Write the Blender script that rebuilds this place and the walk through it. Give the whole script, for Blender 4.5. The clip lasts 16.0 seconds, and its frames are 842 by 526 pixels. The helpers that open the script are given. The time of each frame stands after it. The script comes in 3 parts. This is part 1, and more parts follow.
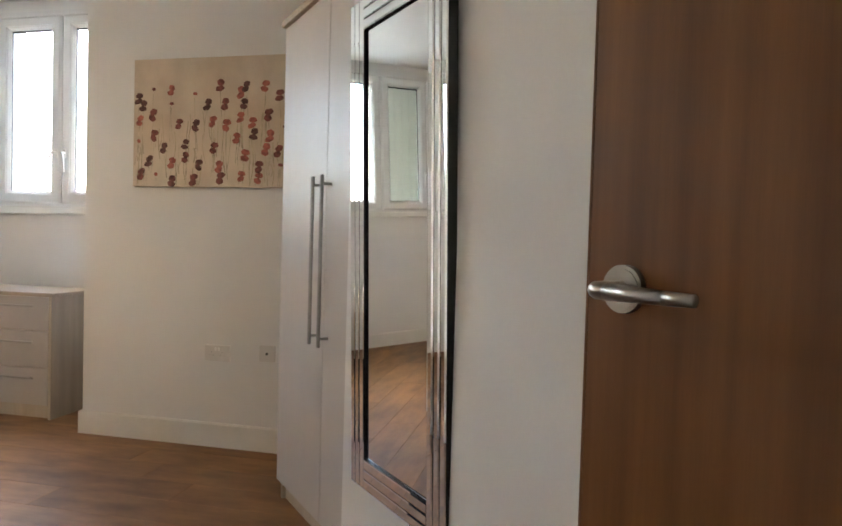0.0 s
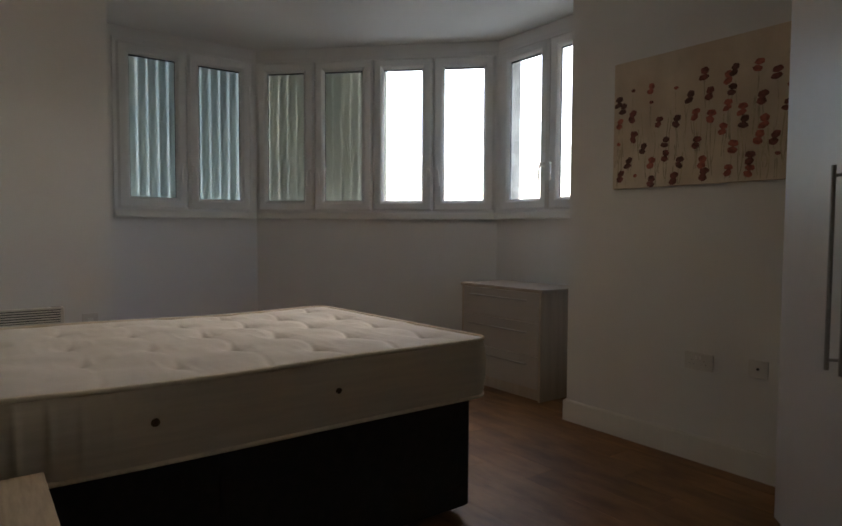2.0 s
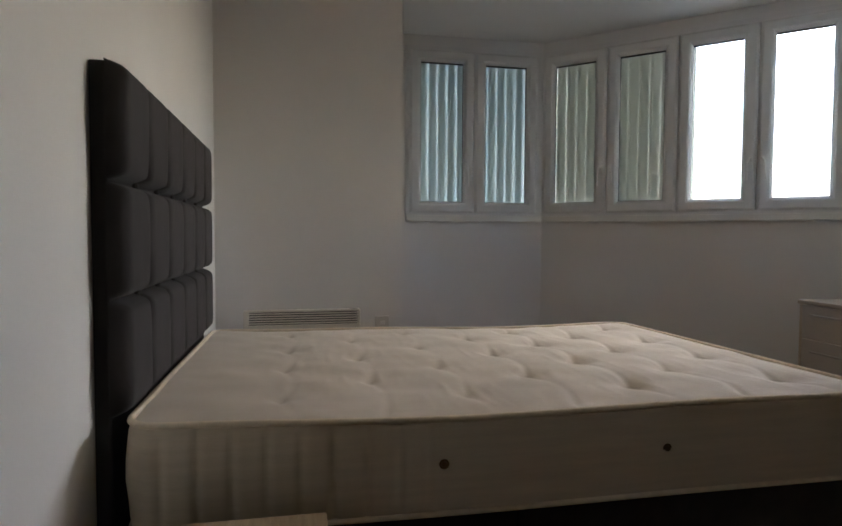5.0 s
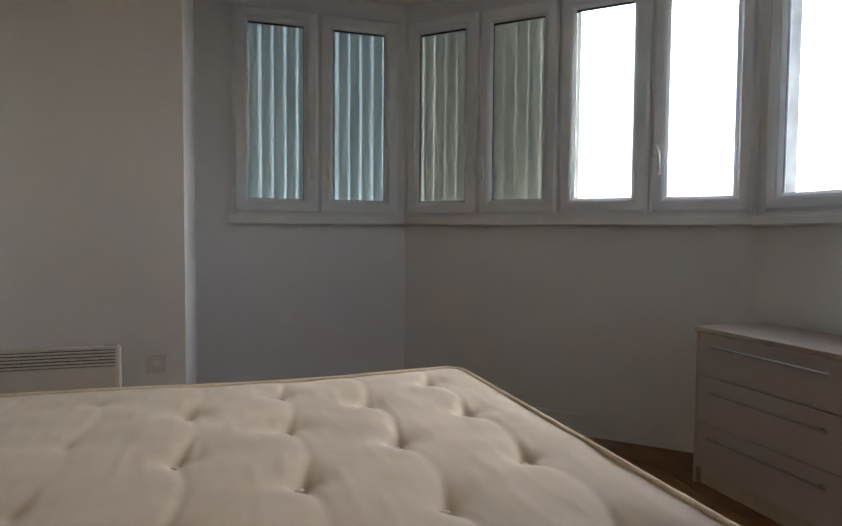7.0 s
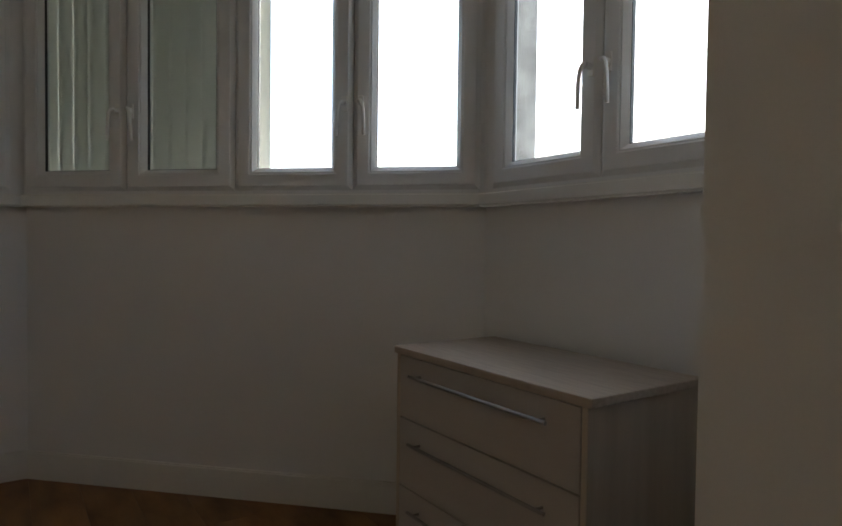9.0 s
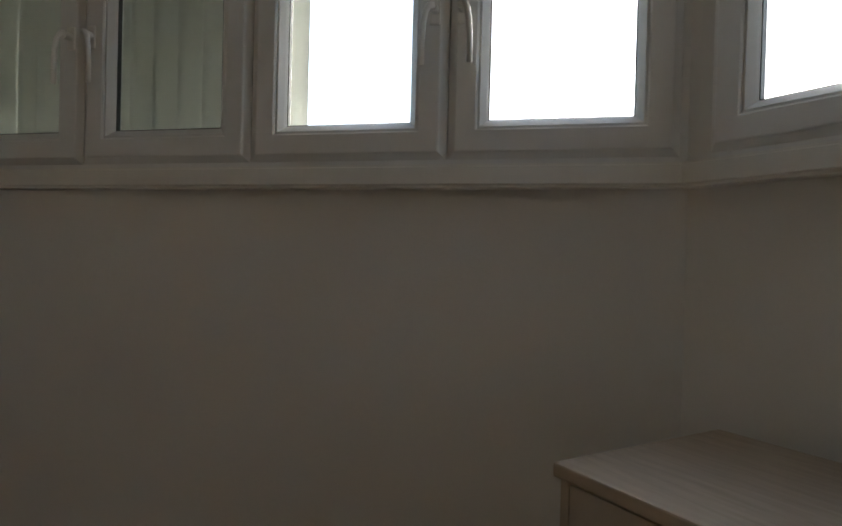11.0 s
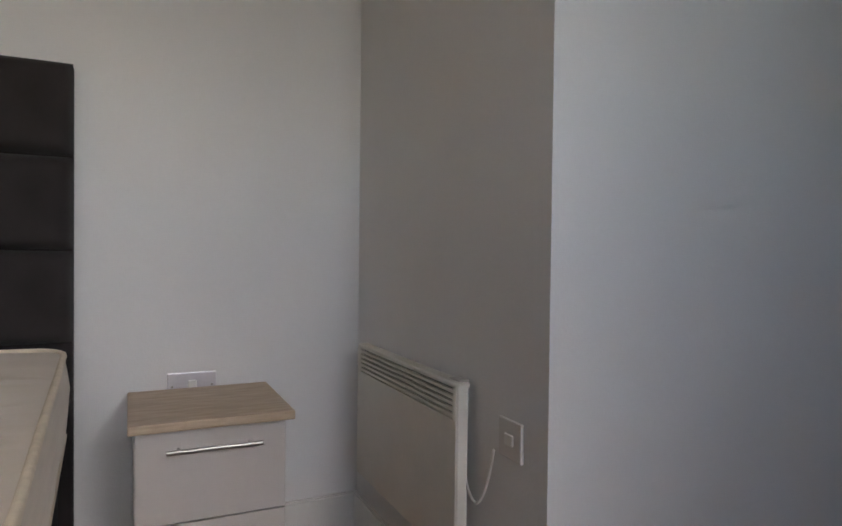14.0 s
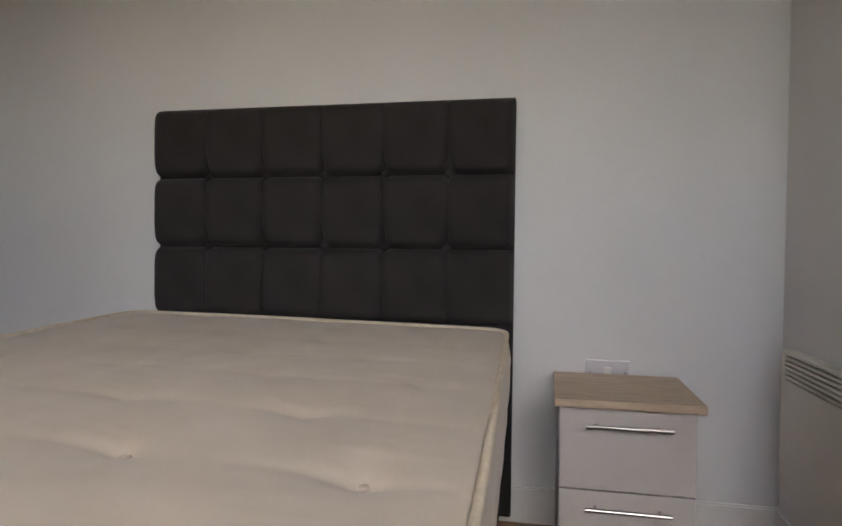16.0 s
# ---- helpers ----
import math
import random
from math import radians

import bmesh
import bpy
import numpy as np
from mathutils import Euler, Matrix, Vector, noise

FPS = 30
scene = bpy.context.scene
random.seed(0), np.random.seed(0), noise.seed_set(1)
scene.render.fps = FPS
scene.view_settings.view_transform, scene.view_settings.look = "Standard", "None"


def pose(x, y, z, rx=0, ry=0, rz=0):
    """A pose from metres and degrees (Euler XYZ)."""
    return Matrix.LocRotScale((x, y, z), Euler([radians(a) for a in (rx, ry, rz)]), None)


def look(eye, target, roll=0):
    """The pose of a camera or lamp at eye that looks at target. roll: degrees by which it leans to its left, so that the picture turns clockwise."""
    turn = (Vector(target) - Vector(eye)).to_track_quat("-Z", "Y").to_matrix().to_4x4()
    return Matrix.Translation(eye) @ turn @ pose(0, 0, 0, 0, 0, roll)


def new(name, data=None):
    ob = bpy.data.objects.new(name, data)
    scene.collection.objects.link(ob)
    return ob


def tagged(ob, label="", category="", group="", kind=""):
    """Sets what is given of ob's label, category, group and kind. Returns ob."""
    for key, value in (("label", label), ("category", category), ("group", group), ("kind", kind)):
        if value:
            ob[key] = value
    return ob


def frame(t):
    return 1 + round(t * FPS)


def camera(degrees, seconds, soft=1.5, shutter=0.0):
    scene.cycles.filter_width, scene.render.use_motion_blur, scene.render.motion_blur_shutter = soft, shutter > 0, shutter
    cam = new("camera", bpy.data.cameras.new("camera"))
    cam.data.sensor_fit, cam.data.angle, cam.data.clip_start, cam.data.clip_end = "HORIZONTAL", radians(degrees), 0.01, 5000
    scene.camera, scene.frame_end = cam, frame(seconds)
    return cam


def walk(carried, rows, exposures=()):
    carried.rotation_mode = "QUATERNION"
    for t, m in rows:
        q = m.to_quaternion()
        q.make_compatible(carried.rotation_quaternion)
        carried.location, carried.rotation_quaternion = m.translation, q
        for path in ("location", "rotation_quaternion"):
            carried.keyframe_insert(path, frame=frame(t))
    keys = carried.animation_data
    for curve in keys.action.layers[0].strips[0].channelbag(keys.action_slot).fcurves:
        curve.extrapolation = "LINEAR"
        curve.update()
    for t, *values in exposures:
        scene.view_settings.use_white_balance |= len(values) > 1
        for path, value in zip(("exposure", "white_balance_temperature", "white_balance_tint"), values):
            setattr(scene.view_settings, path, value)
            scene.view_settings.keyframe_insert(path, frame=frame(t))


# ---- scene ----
cam = camera(69.0, 16.0, 1.7)
PATH = [
    (0, (0.432, -1.979, 1.123), (2.387, -1.560, 1.067), 1.63),
    (0.5, (0.454, -1.951, 1.117), (2.319, -1.234, 1.047), 1.40),
    (1, (0.443, -1.958, 1.185), (2.149, -0.919, 1.085), 0.78),
    (1.5, (0.450, -1.926, 1.199), (1.928, -0.583, 1.094), 0.45),
    (2, (0.470, -1.854, 1.158), (1.660, -0.249, 1.058), 0.31),
    (2.5, (0.465, -1.807, 1.125), (1.350, -0.017, 1.029), 0.25),
    (3, (0.458, -1.778, 1.107), (1.135, 0.102, 1.018), 0.14),
    (3.5, (0.445, -1.771, 1.117), (0.937, 0.165, 1.024), 0.22),
    (4, (0.470, -1.738, 1.141), (0.864, 0.220, 1.048), 0.27),
    (6.5, (1.045, -0.772, 1.178), (1.477, 1.179, 1.091), 0.57),
    (7, (1.385, -0.638, 1.212), (1.990, 1.266, 1.116), 0.46),
    (7.5, (1.692, -0.523, 1.185), (2.573, 1.271, 1.101), 0.48),
    (8, (2.012, -0.346, 1.168), (3.040, 1.369, 1.110), 0.73),
    (8.5, (2.276, -0.170, 1.123), (3.396, 1.487, 1.064), 0.70),
    (11, (2.864, 1.058, 1.104), (3.888, 2.776, 1.081), 1.52),
    (11.5, (2.857, 1.275, 1.112), (3.591, 3.135, 1.049), 1.37),
    (12, (2.773, 1.522, 1.157), (3.164, 3.481, 1.055), 0.90),
    (12.5, (2.520, 1.680, 1.103), (2.497, 3.679, 1.036), 1.16),
    (13, (2.371, 1.818, 1.104), (1.615, 3.667, 1.000), 1.01),
    (13.3, (2.264, 1.757, 1.082), (1.079, 3.365, 0.972), 1.17),
    (13.5, (2.249, 1.731, 1.022), (0.850, 3.160, 0.979), 0.50),
    (13.8, (2.212, 1.646, 1.013), (0.538, 2.738, 0.982), 0.60),
    (14, (2.195, 1.649, 1.012), (0.389, 2.508, 0.977), 0.65),
    (14.5, (2.223, 1.617, 1.021), (0.272, 2.057, 0.982), 0.65),
    (15, (2.282, 1.610, 1.019), (0.291, 1.801, 0.974), 0.64),
    (15.5, (2.328, 1.612, 1.022), (0.331, 1.529, 0.972), 0.58),
    (16, (2.358, 1.615, 1.005), (0.399, 1.213, 0.959), 0.62),
]
EXPOSURES = [(0, 4.90, 6250, 10), (1, 3.76, 6200, 10), (1.5, 3.22, 6250, 10), (2, 2.70, 6200, 10), (3, 2.42, 6150, 10), (4.2, 2.82, 6050, 10), (6.3, 3.12, 6000, 10), (7, 3.00, 6000, 11), (8, 2.47, 6100, 10), (8.7, 2.40, 6300, 9), (11, 2.43, 6600, 7), (12, 2.64, 6500, 8), (12.5, 3.48, 6550, 10), (13.2, 3.32, 6300, 13), (14.3, 2.76, 5750, 12), (15.2, 2.86, 5800, 14), (16, 2.92, 5900, 13)]
walk(cam, [(t, look(eye, target, roll)) for t, eye, target, roll in PATH], EXPOSURES)

# ---- light: overcast daylight outside the bay, a warm shaded pendant inside ----
world = bpy.data.worlds.new("overcast")
scene.world = world
world.use_nodes = True
wn = world.node_tree
sky = wn.nodes.new("ShaderNodeTexSky")
sky.sky_type, sky.sun_disc, sky.sun_elevation, sky.sun_rotation = "NISHITA", False, radians(38), radians(78)
sky.air_density, sky.dust_density, sky.ozone_density = 1.0, 2.5, 1.2
pale = wn.nodes.new("ShaderNodeHueSaturation")
pale.inputs["Saturation"].default_value = 0.85
wn.links.new(sky.outputs[0], pale.inputs["Color"])
wn.links.new(pale.outputs[0], wn.nodes["Background"].inputs["Color"])
wn.nodes["Background"].inputs["Strength"].default_value = 0.15
sun = new("sun", bpy.data.lights.new("sun", "SUN"))
sun.data.energy, sun.data.angle, sun.data.color = 0.6, radians(20), (1.0, 0.96, 0.9)
sun.matrix_world = look((0, 0, 20), (9, 6, 0))

# ---- plan ----
U, N = Vector((0.7254, 0.6884)), Vector((-0.6884, 0.7254))   # along and out of the diagonal walls by the door


def uc(u, c):
    return (u * U.x + c * N.x, u * U.y + c * N.y)


CEIL = 2.75
A, B, D, G = (0.120, (-1.31 - 0.120 * U.x) / U.y), uc(-1.31, -2.480), uc(0.584, -2.480), uc(0.584, -3.22)
PLAN = [A, B, D, G, (3.437, -1.177), (3.437, 0.623), (4.065, 0.623), (4.065, 1.925), (2.56, 3.43), (1.2, 3.43), (1.2, 2.41), (0.064, 2.41)]
NAMES = ["wall_door", "wall_diagonal", "wall_niche_side", "wall_niche_back", "wall_picture", "wall_return", "wall_bay_right", "wall_bay_middle",
         "wall_bay_left", "wall_bay_return", "wall_heater", "wall_headboard"]


def offset(pts, d):
    """The plan's corners moved outwards by d, mitred."""
    out = []
    for i in range(len(pts)):
        a, b, c = Vector(pts[i - 1]), Vector(pts[i]), Vector(pts[(i + 1) % len(pts)])
        n1, n2 = (b - a).normalized(), (c - b).normalized()
        n1, n2 = Vector((n1.y, -n1.x)), Vector((n2.y, -n2.x))
        out.append(tuple(b + (n1 + n2) * (d / (1 + n1.dot(n2)))))
    return out


# ---- materials ----
def mat(name, color, rough=0.5, metal=0.0, var=0.08, scale=6.0, bump=0.0, bump_scale=80.0, stretch=(1, 1, 1), second=None, random_amount=0.0, coat=0.0, sheen=0.0):
    """A procedural surface: two scales of tone, fine relief."""
    m = bpy.data.materials.new(name)
    m.use_nodes = True
    t = m.node_tree
    b = t.nodes["Principled BSDF"]
    b.inputs["Roughness"].default_value, b.inputs["Metallic"].default_value = rough, metal
    b.inputs["Coat Weight"].default_value, b.inputs["Sheen Weight"].default_value = coat, sheen
    co = t.nodes.new("ShaderNodeTexCoord")
    mp = t.nodes.new("ShaderNodeMapping")
    mp.inputs["Scale"].default_value = stretch
    t.links.new(co.outputs["Object"], mp.inputs["Vector"])
    n1 = t.nodes.new("ShaderNodeTexNoise")
    n1.inputs["Scale"].default_value, n1.inputs["Detail"].default_value = scale, 5
    n2 = t.nodes.new("ShaderNodeTexNoise")
    n2.inputs["Scale"].default_value, n2.inputs["Detail"].default_value = bump_scale, 3
    for n in (n1, n2):
        t.links.new(mp.outputs[0], n.inputs["Vector"])
    ramp = t.nodes.new("ShaderNodeValToRGB")
    c2 = second or tuple(c * (1 - 2.2 * var) for c in color)
    c1 = tuple(min(1, c * (1 + var)) for c in color)
    ramp.color_ramp.elements[0].position, ramp.color_ramp.elements[1].position = 0.3, 0.7
    ramp.color_ramp.elements[0].color, ramp.color_ramp.elements[1].color = (*c2, 1), (*c1, 1)
    t.links.new(n1.outputs["Fac"], ramp.inputs["Fac"])
    last = ramp.outputs["Color"]
    fine = t.nodes.new("ShaderNodeMix")
    fine.data_type, fine.blend_type = "RGBA", "MULTIPLY"
    fine.inputs["Factor"].default_value = min(1.0, var * 3)
    gain = t.nodes.new("ShaderNodeMapRange")
    gain.inputs["To Min"].default_value, gain.inputs["To Max"].default_value = 0.7, 1.25
    t.links.new(n2.outputs["Fac"], gain.inputs["Value"])
    t.links.new(last, fine.inputs["A"])
    t.links.new(gain.outputs[0], fine.inputs["B"])
    last = fine.outputs["Result"]
    if random_amount:
        inf = t.nodes.new("ShaderNodeObjectInfo")
        r = t.nodes.new("ShaderNodeMapRange")
        r.inputs["To Min"].default_value, r.inputs["To Max"].default_value = 1 - random_amount, 1 + random_amount
        t.links.new(inf.outputs["Random"], r.inputs["Value"])
        mx = t.nodes.new("ShaderNodeMix")
        mx.data_type, mx.blend_type = "RGBA", "MULTIPLY"
        mx.inputs["Factor"].default_value = 1.0
        t.links.new(last, mx.inputs["A"])
        t.links.new(r.outputs[0], mx.inputs["B"])
        last = mx.outputs["Result"]
        add = t.nodes.new("ShaderNodeVectorMath")
        add.operation = "ADD"
        sc = t.nodes.new("ShaderNodeVectorMath")
        sc.operation = "SCALE"
        sc.inputs["Scale"].default_value = 37.0
        t.links.new(inf.outputs["Random"], sc.inputs[0])
        t.links.new(co.outputs["Object"], add.inputs[0])
        t.links.new(sc.outputs[0], add.inputs[1])
        t.links.new(add.outputs[0], mp.inputs["Vector"])
    t.links.new(last, b.inputs["Base Color"])
    if bump:
        bp = t.nodes.new("ShaderNodeBump")
        bp.inputs["Strength"].default_value, bp.inputs["Distance"].default_value = bump, 0.004
        t.links.new(n2.outputs["Fac"], bp.inputs["Height"])
        t.links.new(bp.outputs[0], b.inputs["Normal"])
    return m


M = {
    "wall": mat("wall_paint", (0.75, 0.735, 0.71), 0.85, var=0.025, scale=1.3, bump=0.12, bump_scale=140),
    "ceiling": mat("ceiling_paint", (0.78, 0.77, 0.74), 0.9, var=0.02, scale=1.0, bump=0.1, bump_scale=160),
    "gloss": mat("white_gloss_paint", (0.76, 0.74, 0.69), 0.45, var=0.03, scale=3, bump=0.04, bump_scale=40),
    "upvc": mat("white_upvc", (0.71, 0.70, 0.68), 0.35, var=0.02, scale=4, bump=0.02, bump_scale=60),
    "gasket": mat("black_gasket", (0.03, 0.03, 0.032), 0.6, var=0.1),
    "floor": mat("oak_laminate", (0.275, 0.138, 0.053), 0.50, var=0.12, scale=3.2, bump=0.05, bump_scale=22, stretch=(3, 1.0, 3), second=(0.155, 0.073, 0.027), random_amount=0.15),
    "sub": mat("underlay", (0.04, 0.025, 0.015), 0.9),
    "door": mat("walnut_veneer", (0.185, 0.079, 0.026), 0.45, var=0.13, scale=2.4, bump=0.05, bump_scale=60, stretch=(9, 9, 0.4), second=(0.105, 0.040, 0.013)),
    "oak": mat("pale_oak_foil", (0.50, 0.39, 0.27), 0.5, var=0.1, scale=9, bump=0.06, bump_scale=60, stretch=(10, 1.2, 10), second=(0.40, 0.30, 0.20)),
    "oak_up": mat("pale_oak_foil_upright", (0.50, 0.42, 0.325), 0.5, var=0.05, scale=3, bump=0.05, bump_scale=60, stretch=(7, 7, 0.6), second=(0.435, 0.36, 0.27)),
    "oak_grey": mat("grey_oak_foil", (0.47, 0.39, 0.31), 0.5, var=0.06, scale=7, bump=0.05, bump_scale=60, stretch=(1.2, 10, 10), second=(0.40, 0.33, 0.255)),
    "front": mat("cashmere_gloss_front", (0.55, 0.51, 0.47), 0.3, var=0.03, scale=2, bump=0.02, bump_scale=30),
    "chest_front": mat("taupe_gloss_front", (0.47, 0.425, 0.38), 0.32, var=0.03, scale=2, bump=0.02, bump_scale=30),
    "wardrobe": mat("cashmere_gloss_door", (0.56, 0.52, 0.48), 0.36, var=0.03, scale=1.5, bump=0.015, bump_scale=20),
    "steel": mat("brushed_steel", (0.38, 0.355, 0.325), 0.28, 1.0, var=0.05, scale=20, bump=0.05, bump_scale=150),
    "chrome": mat("chrome", (0.75, 0.75, 0.75), 0.08, 1.0, var=0.02),
    "tick": mat("cream_ticking", (0.56, 0.475, 0.375), 0.8, var=0.04, scale=5, bump=0.10, bump_scale=700, sheen=0.2),
    "tick_side": mat("cream_border_fabric", (0.57, 0.485, 0.36), 0.8, var=0.04, scale=8, bump=0.16, bump_scale=70, stretch=(0.5, 0.5, 6), sheen=0.2),
    "piping": mat("cream_piping", (0.70, 0.60, 0.45), 0.8, var=0.05, scale=40, bump=0.3, bump_scale=500),
    "brass": mat("dark_brass_vent", (0.10, 0.065, 0.03), 0.45, 0.8, var=0.15),
    "black": mat("black_damask_base", (0.012, 0.011, 0.013), 0.8, var=0.2, scale=30, bump=0.3, bump_scale=300),
    "velvet": mat("charcoal_velvet", (0.0225, 0.0178, 0.0172), 0.9, var=0.16, scale=7, bump=0.25, bump_scale=500, sheen=0.05),
    "frame_black": mat("black_mirror_edge", (0.012, 0.012, 0.013), 0.25, var=0.1),
    "plastic": mat("white_plastic", (0.76, 0.74, 0.70), 0.35, var=0.02, scale=8),
    "plate": mat("grey_white_plate", (0.66, 0.63, 0.59), 0.35, var=0.04, scale=8),
    "plate_steel": mat("satin_steel_plate", (0.60, 0.57, 0.58), 0.3, 0.3, var=0.03, scale=8),
    "heater": mat("white_enamel", (0.72, 0.68, 0.60), 0.4, var=0.03, scale=5, bump=0.02),
    "slot": mat("grey_slot", (0.30, 0.28, 0.26), 0.6),
    "dark": mat("dark_slot", (0.03, 0.03, 0.03), 0.7),
    "canvas": mat("cream_canvas", (0.62, 0.52, 0.40), 0.85, var=0.12, scale=5, bump=0.3, bump_scale=380, stretch=(1, 3.5, 0.7), second=(0.52, 0.41, 0.30)),
    "red": mat("poppy_red", (0.42, 0.13, 0.09), 0.8, var=0.25, scale=30),
    "maroon": mat("poppy_maroon", (0.235, 0.078, 0.062), 0.8, var=0.3, scale=30),
    "plum": mat("poppy_plum", (0.150, 0.062, 0.052), 0.8, var=0.3, scale=30),
    "grass_ink": mat("pale_grass_ink", (0.50, 0.41, 0.28), 0.85, var=0.15, scale=20),
    "stem": mat("poppy_stem", (0.54, 0.445, 0.32), 0.85, var=0.2, scale=20),
    "shade": None,
}
for name, level in (("floor", 0.28), ("wardrobe", 0.35), ("door", 0.3)):
    M[name].node_tree.nodes["Principled BSDF"].inputs["Specular IOR Level"].default_value = level


def shader(name):
    m = bpy.data.materials.new(name)
    m.use_nodes = True
    t = m.node_tree
    t.nodes.remove(t.nodes["Principled BSDF"])
    return m, t, t.nodes["Material Output"].inputs["Surface"]


def add_node(t, kind, **values):
    n = t.nodes.new(kind)
    for k, v in values.items():
        n.inputs[k.replace("_", " ")].default_value = v
    return n


gm, gt, out = shader("window_glass")
mix = gt.nodes.new("ShaderNodeMixShader")
lw = add_node(gt, "ShaderNodeLayerWeight", Blend=0.5)
pw, fr = gt.nodes.new("ShaderNodeMath"), gt.nodes.new("ShaderNodeMath")
pw.operation, fr.operation = "POWER", "MULTIPLY_ADD"
pw.inputs[1].default_value, fr.inputs[1].default_value, fr.inputs[2].default_value = 5.0, 0.9, 0.03
gt.links.new(lw.outputs["Facing"], pw.inputs[0]), gt.links.new(pw.outputs[0], fr.inputs[0])
tr = add_node(gt, "ShaderNodeBsdfTransparent", Color=(0.94, 0.965, 0.96, 1))
gl = add_node(gt, "ShaderNodeBsdfGlossy", Roughness=0.01)
gt.links.new(fr.outputs[0], mix.inputs[0]), gt.links.new(tr.outputs[0], mix.inputs[1]), gt.links.new(gl.outputs[0], mix.inputs[2]), gt.links.new(mix.outputs[0], out)
M["glass"] = gm
mm, mt, out = shader("mirror_silver")
mt.links.new(add_node(mt, "ShaderNodeBsdfGlossy", Color=(0.86, 0.88, 0.87, 1), Roughness=0.004).outputs[0], out)
M["mirror"] = mm


def cloth(name, color, through_color, share):
    m, t, surface = shader(name)
    mixer = t.nodes.new("ShaderNodeMixShader")
    mixer.inputs[0].default_value = share
    n = add_node(t, "ShaderNodeTexNoise", Scale=90.0, Detail=3.0)
    r = t.nodes.new("ShaderNodeValToRGB")
    r.color_ramp.elements[0].color, r.color_ramp.elements[1].color = (*[c * 0.9 for c in color], 1), (*color, 1)
    d = add_node(t, "ShaderNodeBsdfDiffuse")
    tl = add_node(t, "ShaderNodeBsdfTranslucent", Color=(*through_color, 1))
    t.links.new(n.outputs["Fac"], r.inputs["Fac"]), t.links.new(r.outputs[0], d.inputs["Color"])
    t.links.new(d.outputs[0], mixer.inputs[1]), t.links.new(tl.outputs[0], mixer.inputs[2]), t.links.new(mixer.outputs[0], surface)
    return m


M["blind"] = cloth("pale_blue_blind_fabric", (0.79, 0.83, 0.81), (0.49, 0.46, 0.41), 0.0015)
M["blind_beige"] = cloth("beige_blind_fabric", (0.81, 0.81, 0.75), (0.45, 0.43, 0.38), 0.0017)
M["shade"] = cloth("cream_lampshade", (0.8, 0.68, 0.5), (0.8, 0.62, 0.4), 0.5)
bm_, bt, out = shader("lamp_bulb")
bt.links.new(add_node(bt, "ShaderNodeEmission", Color=(1.0, 0.72, 0.42, 1), Strength=3.0).outputs[0], out)
M["bulb"] = bm_
dm_, dt, out = shader("lamp_diffuser")
dt.links.new(add_node(dt, "ShaderNodeEmission", Color=(1.0, 0.78, 0.5, 1), Strength=0.7).outputs[0], out)
M["diffuser"] = dm_


# ---- building helpers ----
def to_object(name, bm, material, parent=None, label="", smooth=False):
    me = bpy.data.meshes.new(name)
    bmesh.ops.recalc_face_normals(bm, faces=bm.faces)
    bm.to_mesh(me)
    bm.free()
    if smooth:
        for p in me.polygons:
            p.use_smooth = True
    for m in (material if isinstance(material, (list, tuple)) else [material]):
        me.materials.append(m)
    ob = new(name, me)
    if parent:
        ob.parent = parent
    if label:
        tagged(ob, label)
    return ob


def part(name, bm, material, parent, label="", smooth=False):
    return to_object(name, bm, material, parent, label, smooth)


def box(lo, hi, bevel=0.0, seg=2, bm=None):
    bm = bm or bmesh.new()
    vs = bmesh.ops.create_cube(bm, size=1.0)["verts"]
    for v in vs:
        v.co = Vector([lo[i] + (v.co[i] + 0.5) * (hi[i] - lo[i]) for i in range(3)])
    if bevel:
        edges = list({e for v in vs for e in v.link_edges})
        bmesh.ops.bevel(bm, geom=edges, offset=bevel, segments=seg, affect="EDGES", profile=0.6)
    return bm


def prism(poly, z0, z1, bm=None, bevel=0.0):
    bm = bm or bmesh.new()
    lo, hi = [bm.verts.new((x, y, z0)) for x, y in poly], [bm.verts.new((x, y, z1)) for x, y in poly]
    bm.faces.new(lo), bm.faces.new(hi)
    for i in range(len(poly)):
        j = (i + 1) % len(poly)
        bm.faces.new((lo[i], lo[j], hi[j], hi[i]))
    if bevel:
        bmesh.ops.bevel(bm, geom=bm.edges[:], offset=bevel, segments=2, affect="EDGES")
    return bm


def rod(p, q, r, seg=16, bm=None, r2=None):
    bm = bm or bmesh.new()
    p, q = Vector(p), Vector(q)
    m = Matrix.Translation((p + q) / 2) @ (q - p).to_track_quat("Z", "Y").to_matrix().to_4x4()
    bmesh.ops.create_cone(bm, cap_ends=True, segments=seg, radius1=r, radius2=r if r2 is None else r2, depth=(q - p).length, matrix=m)
    return bm


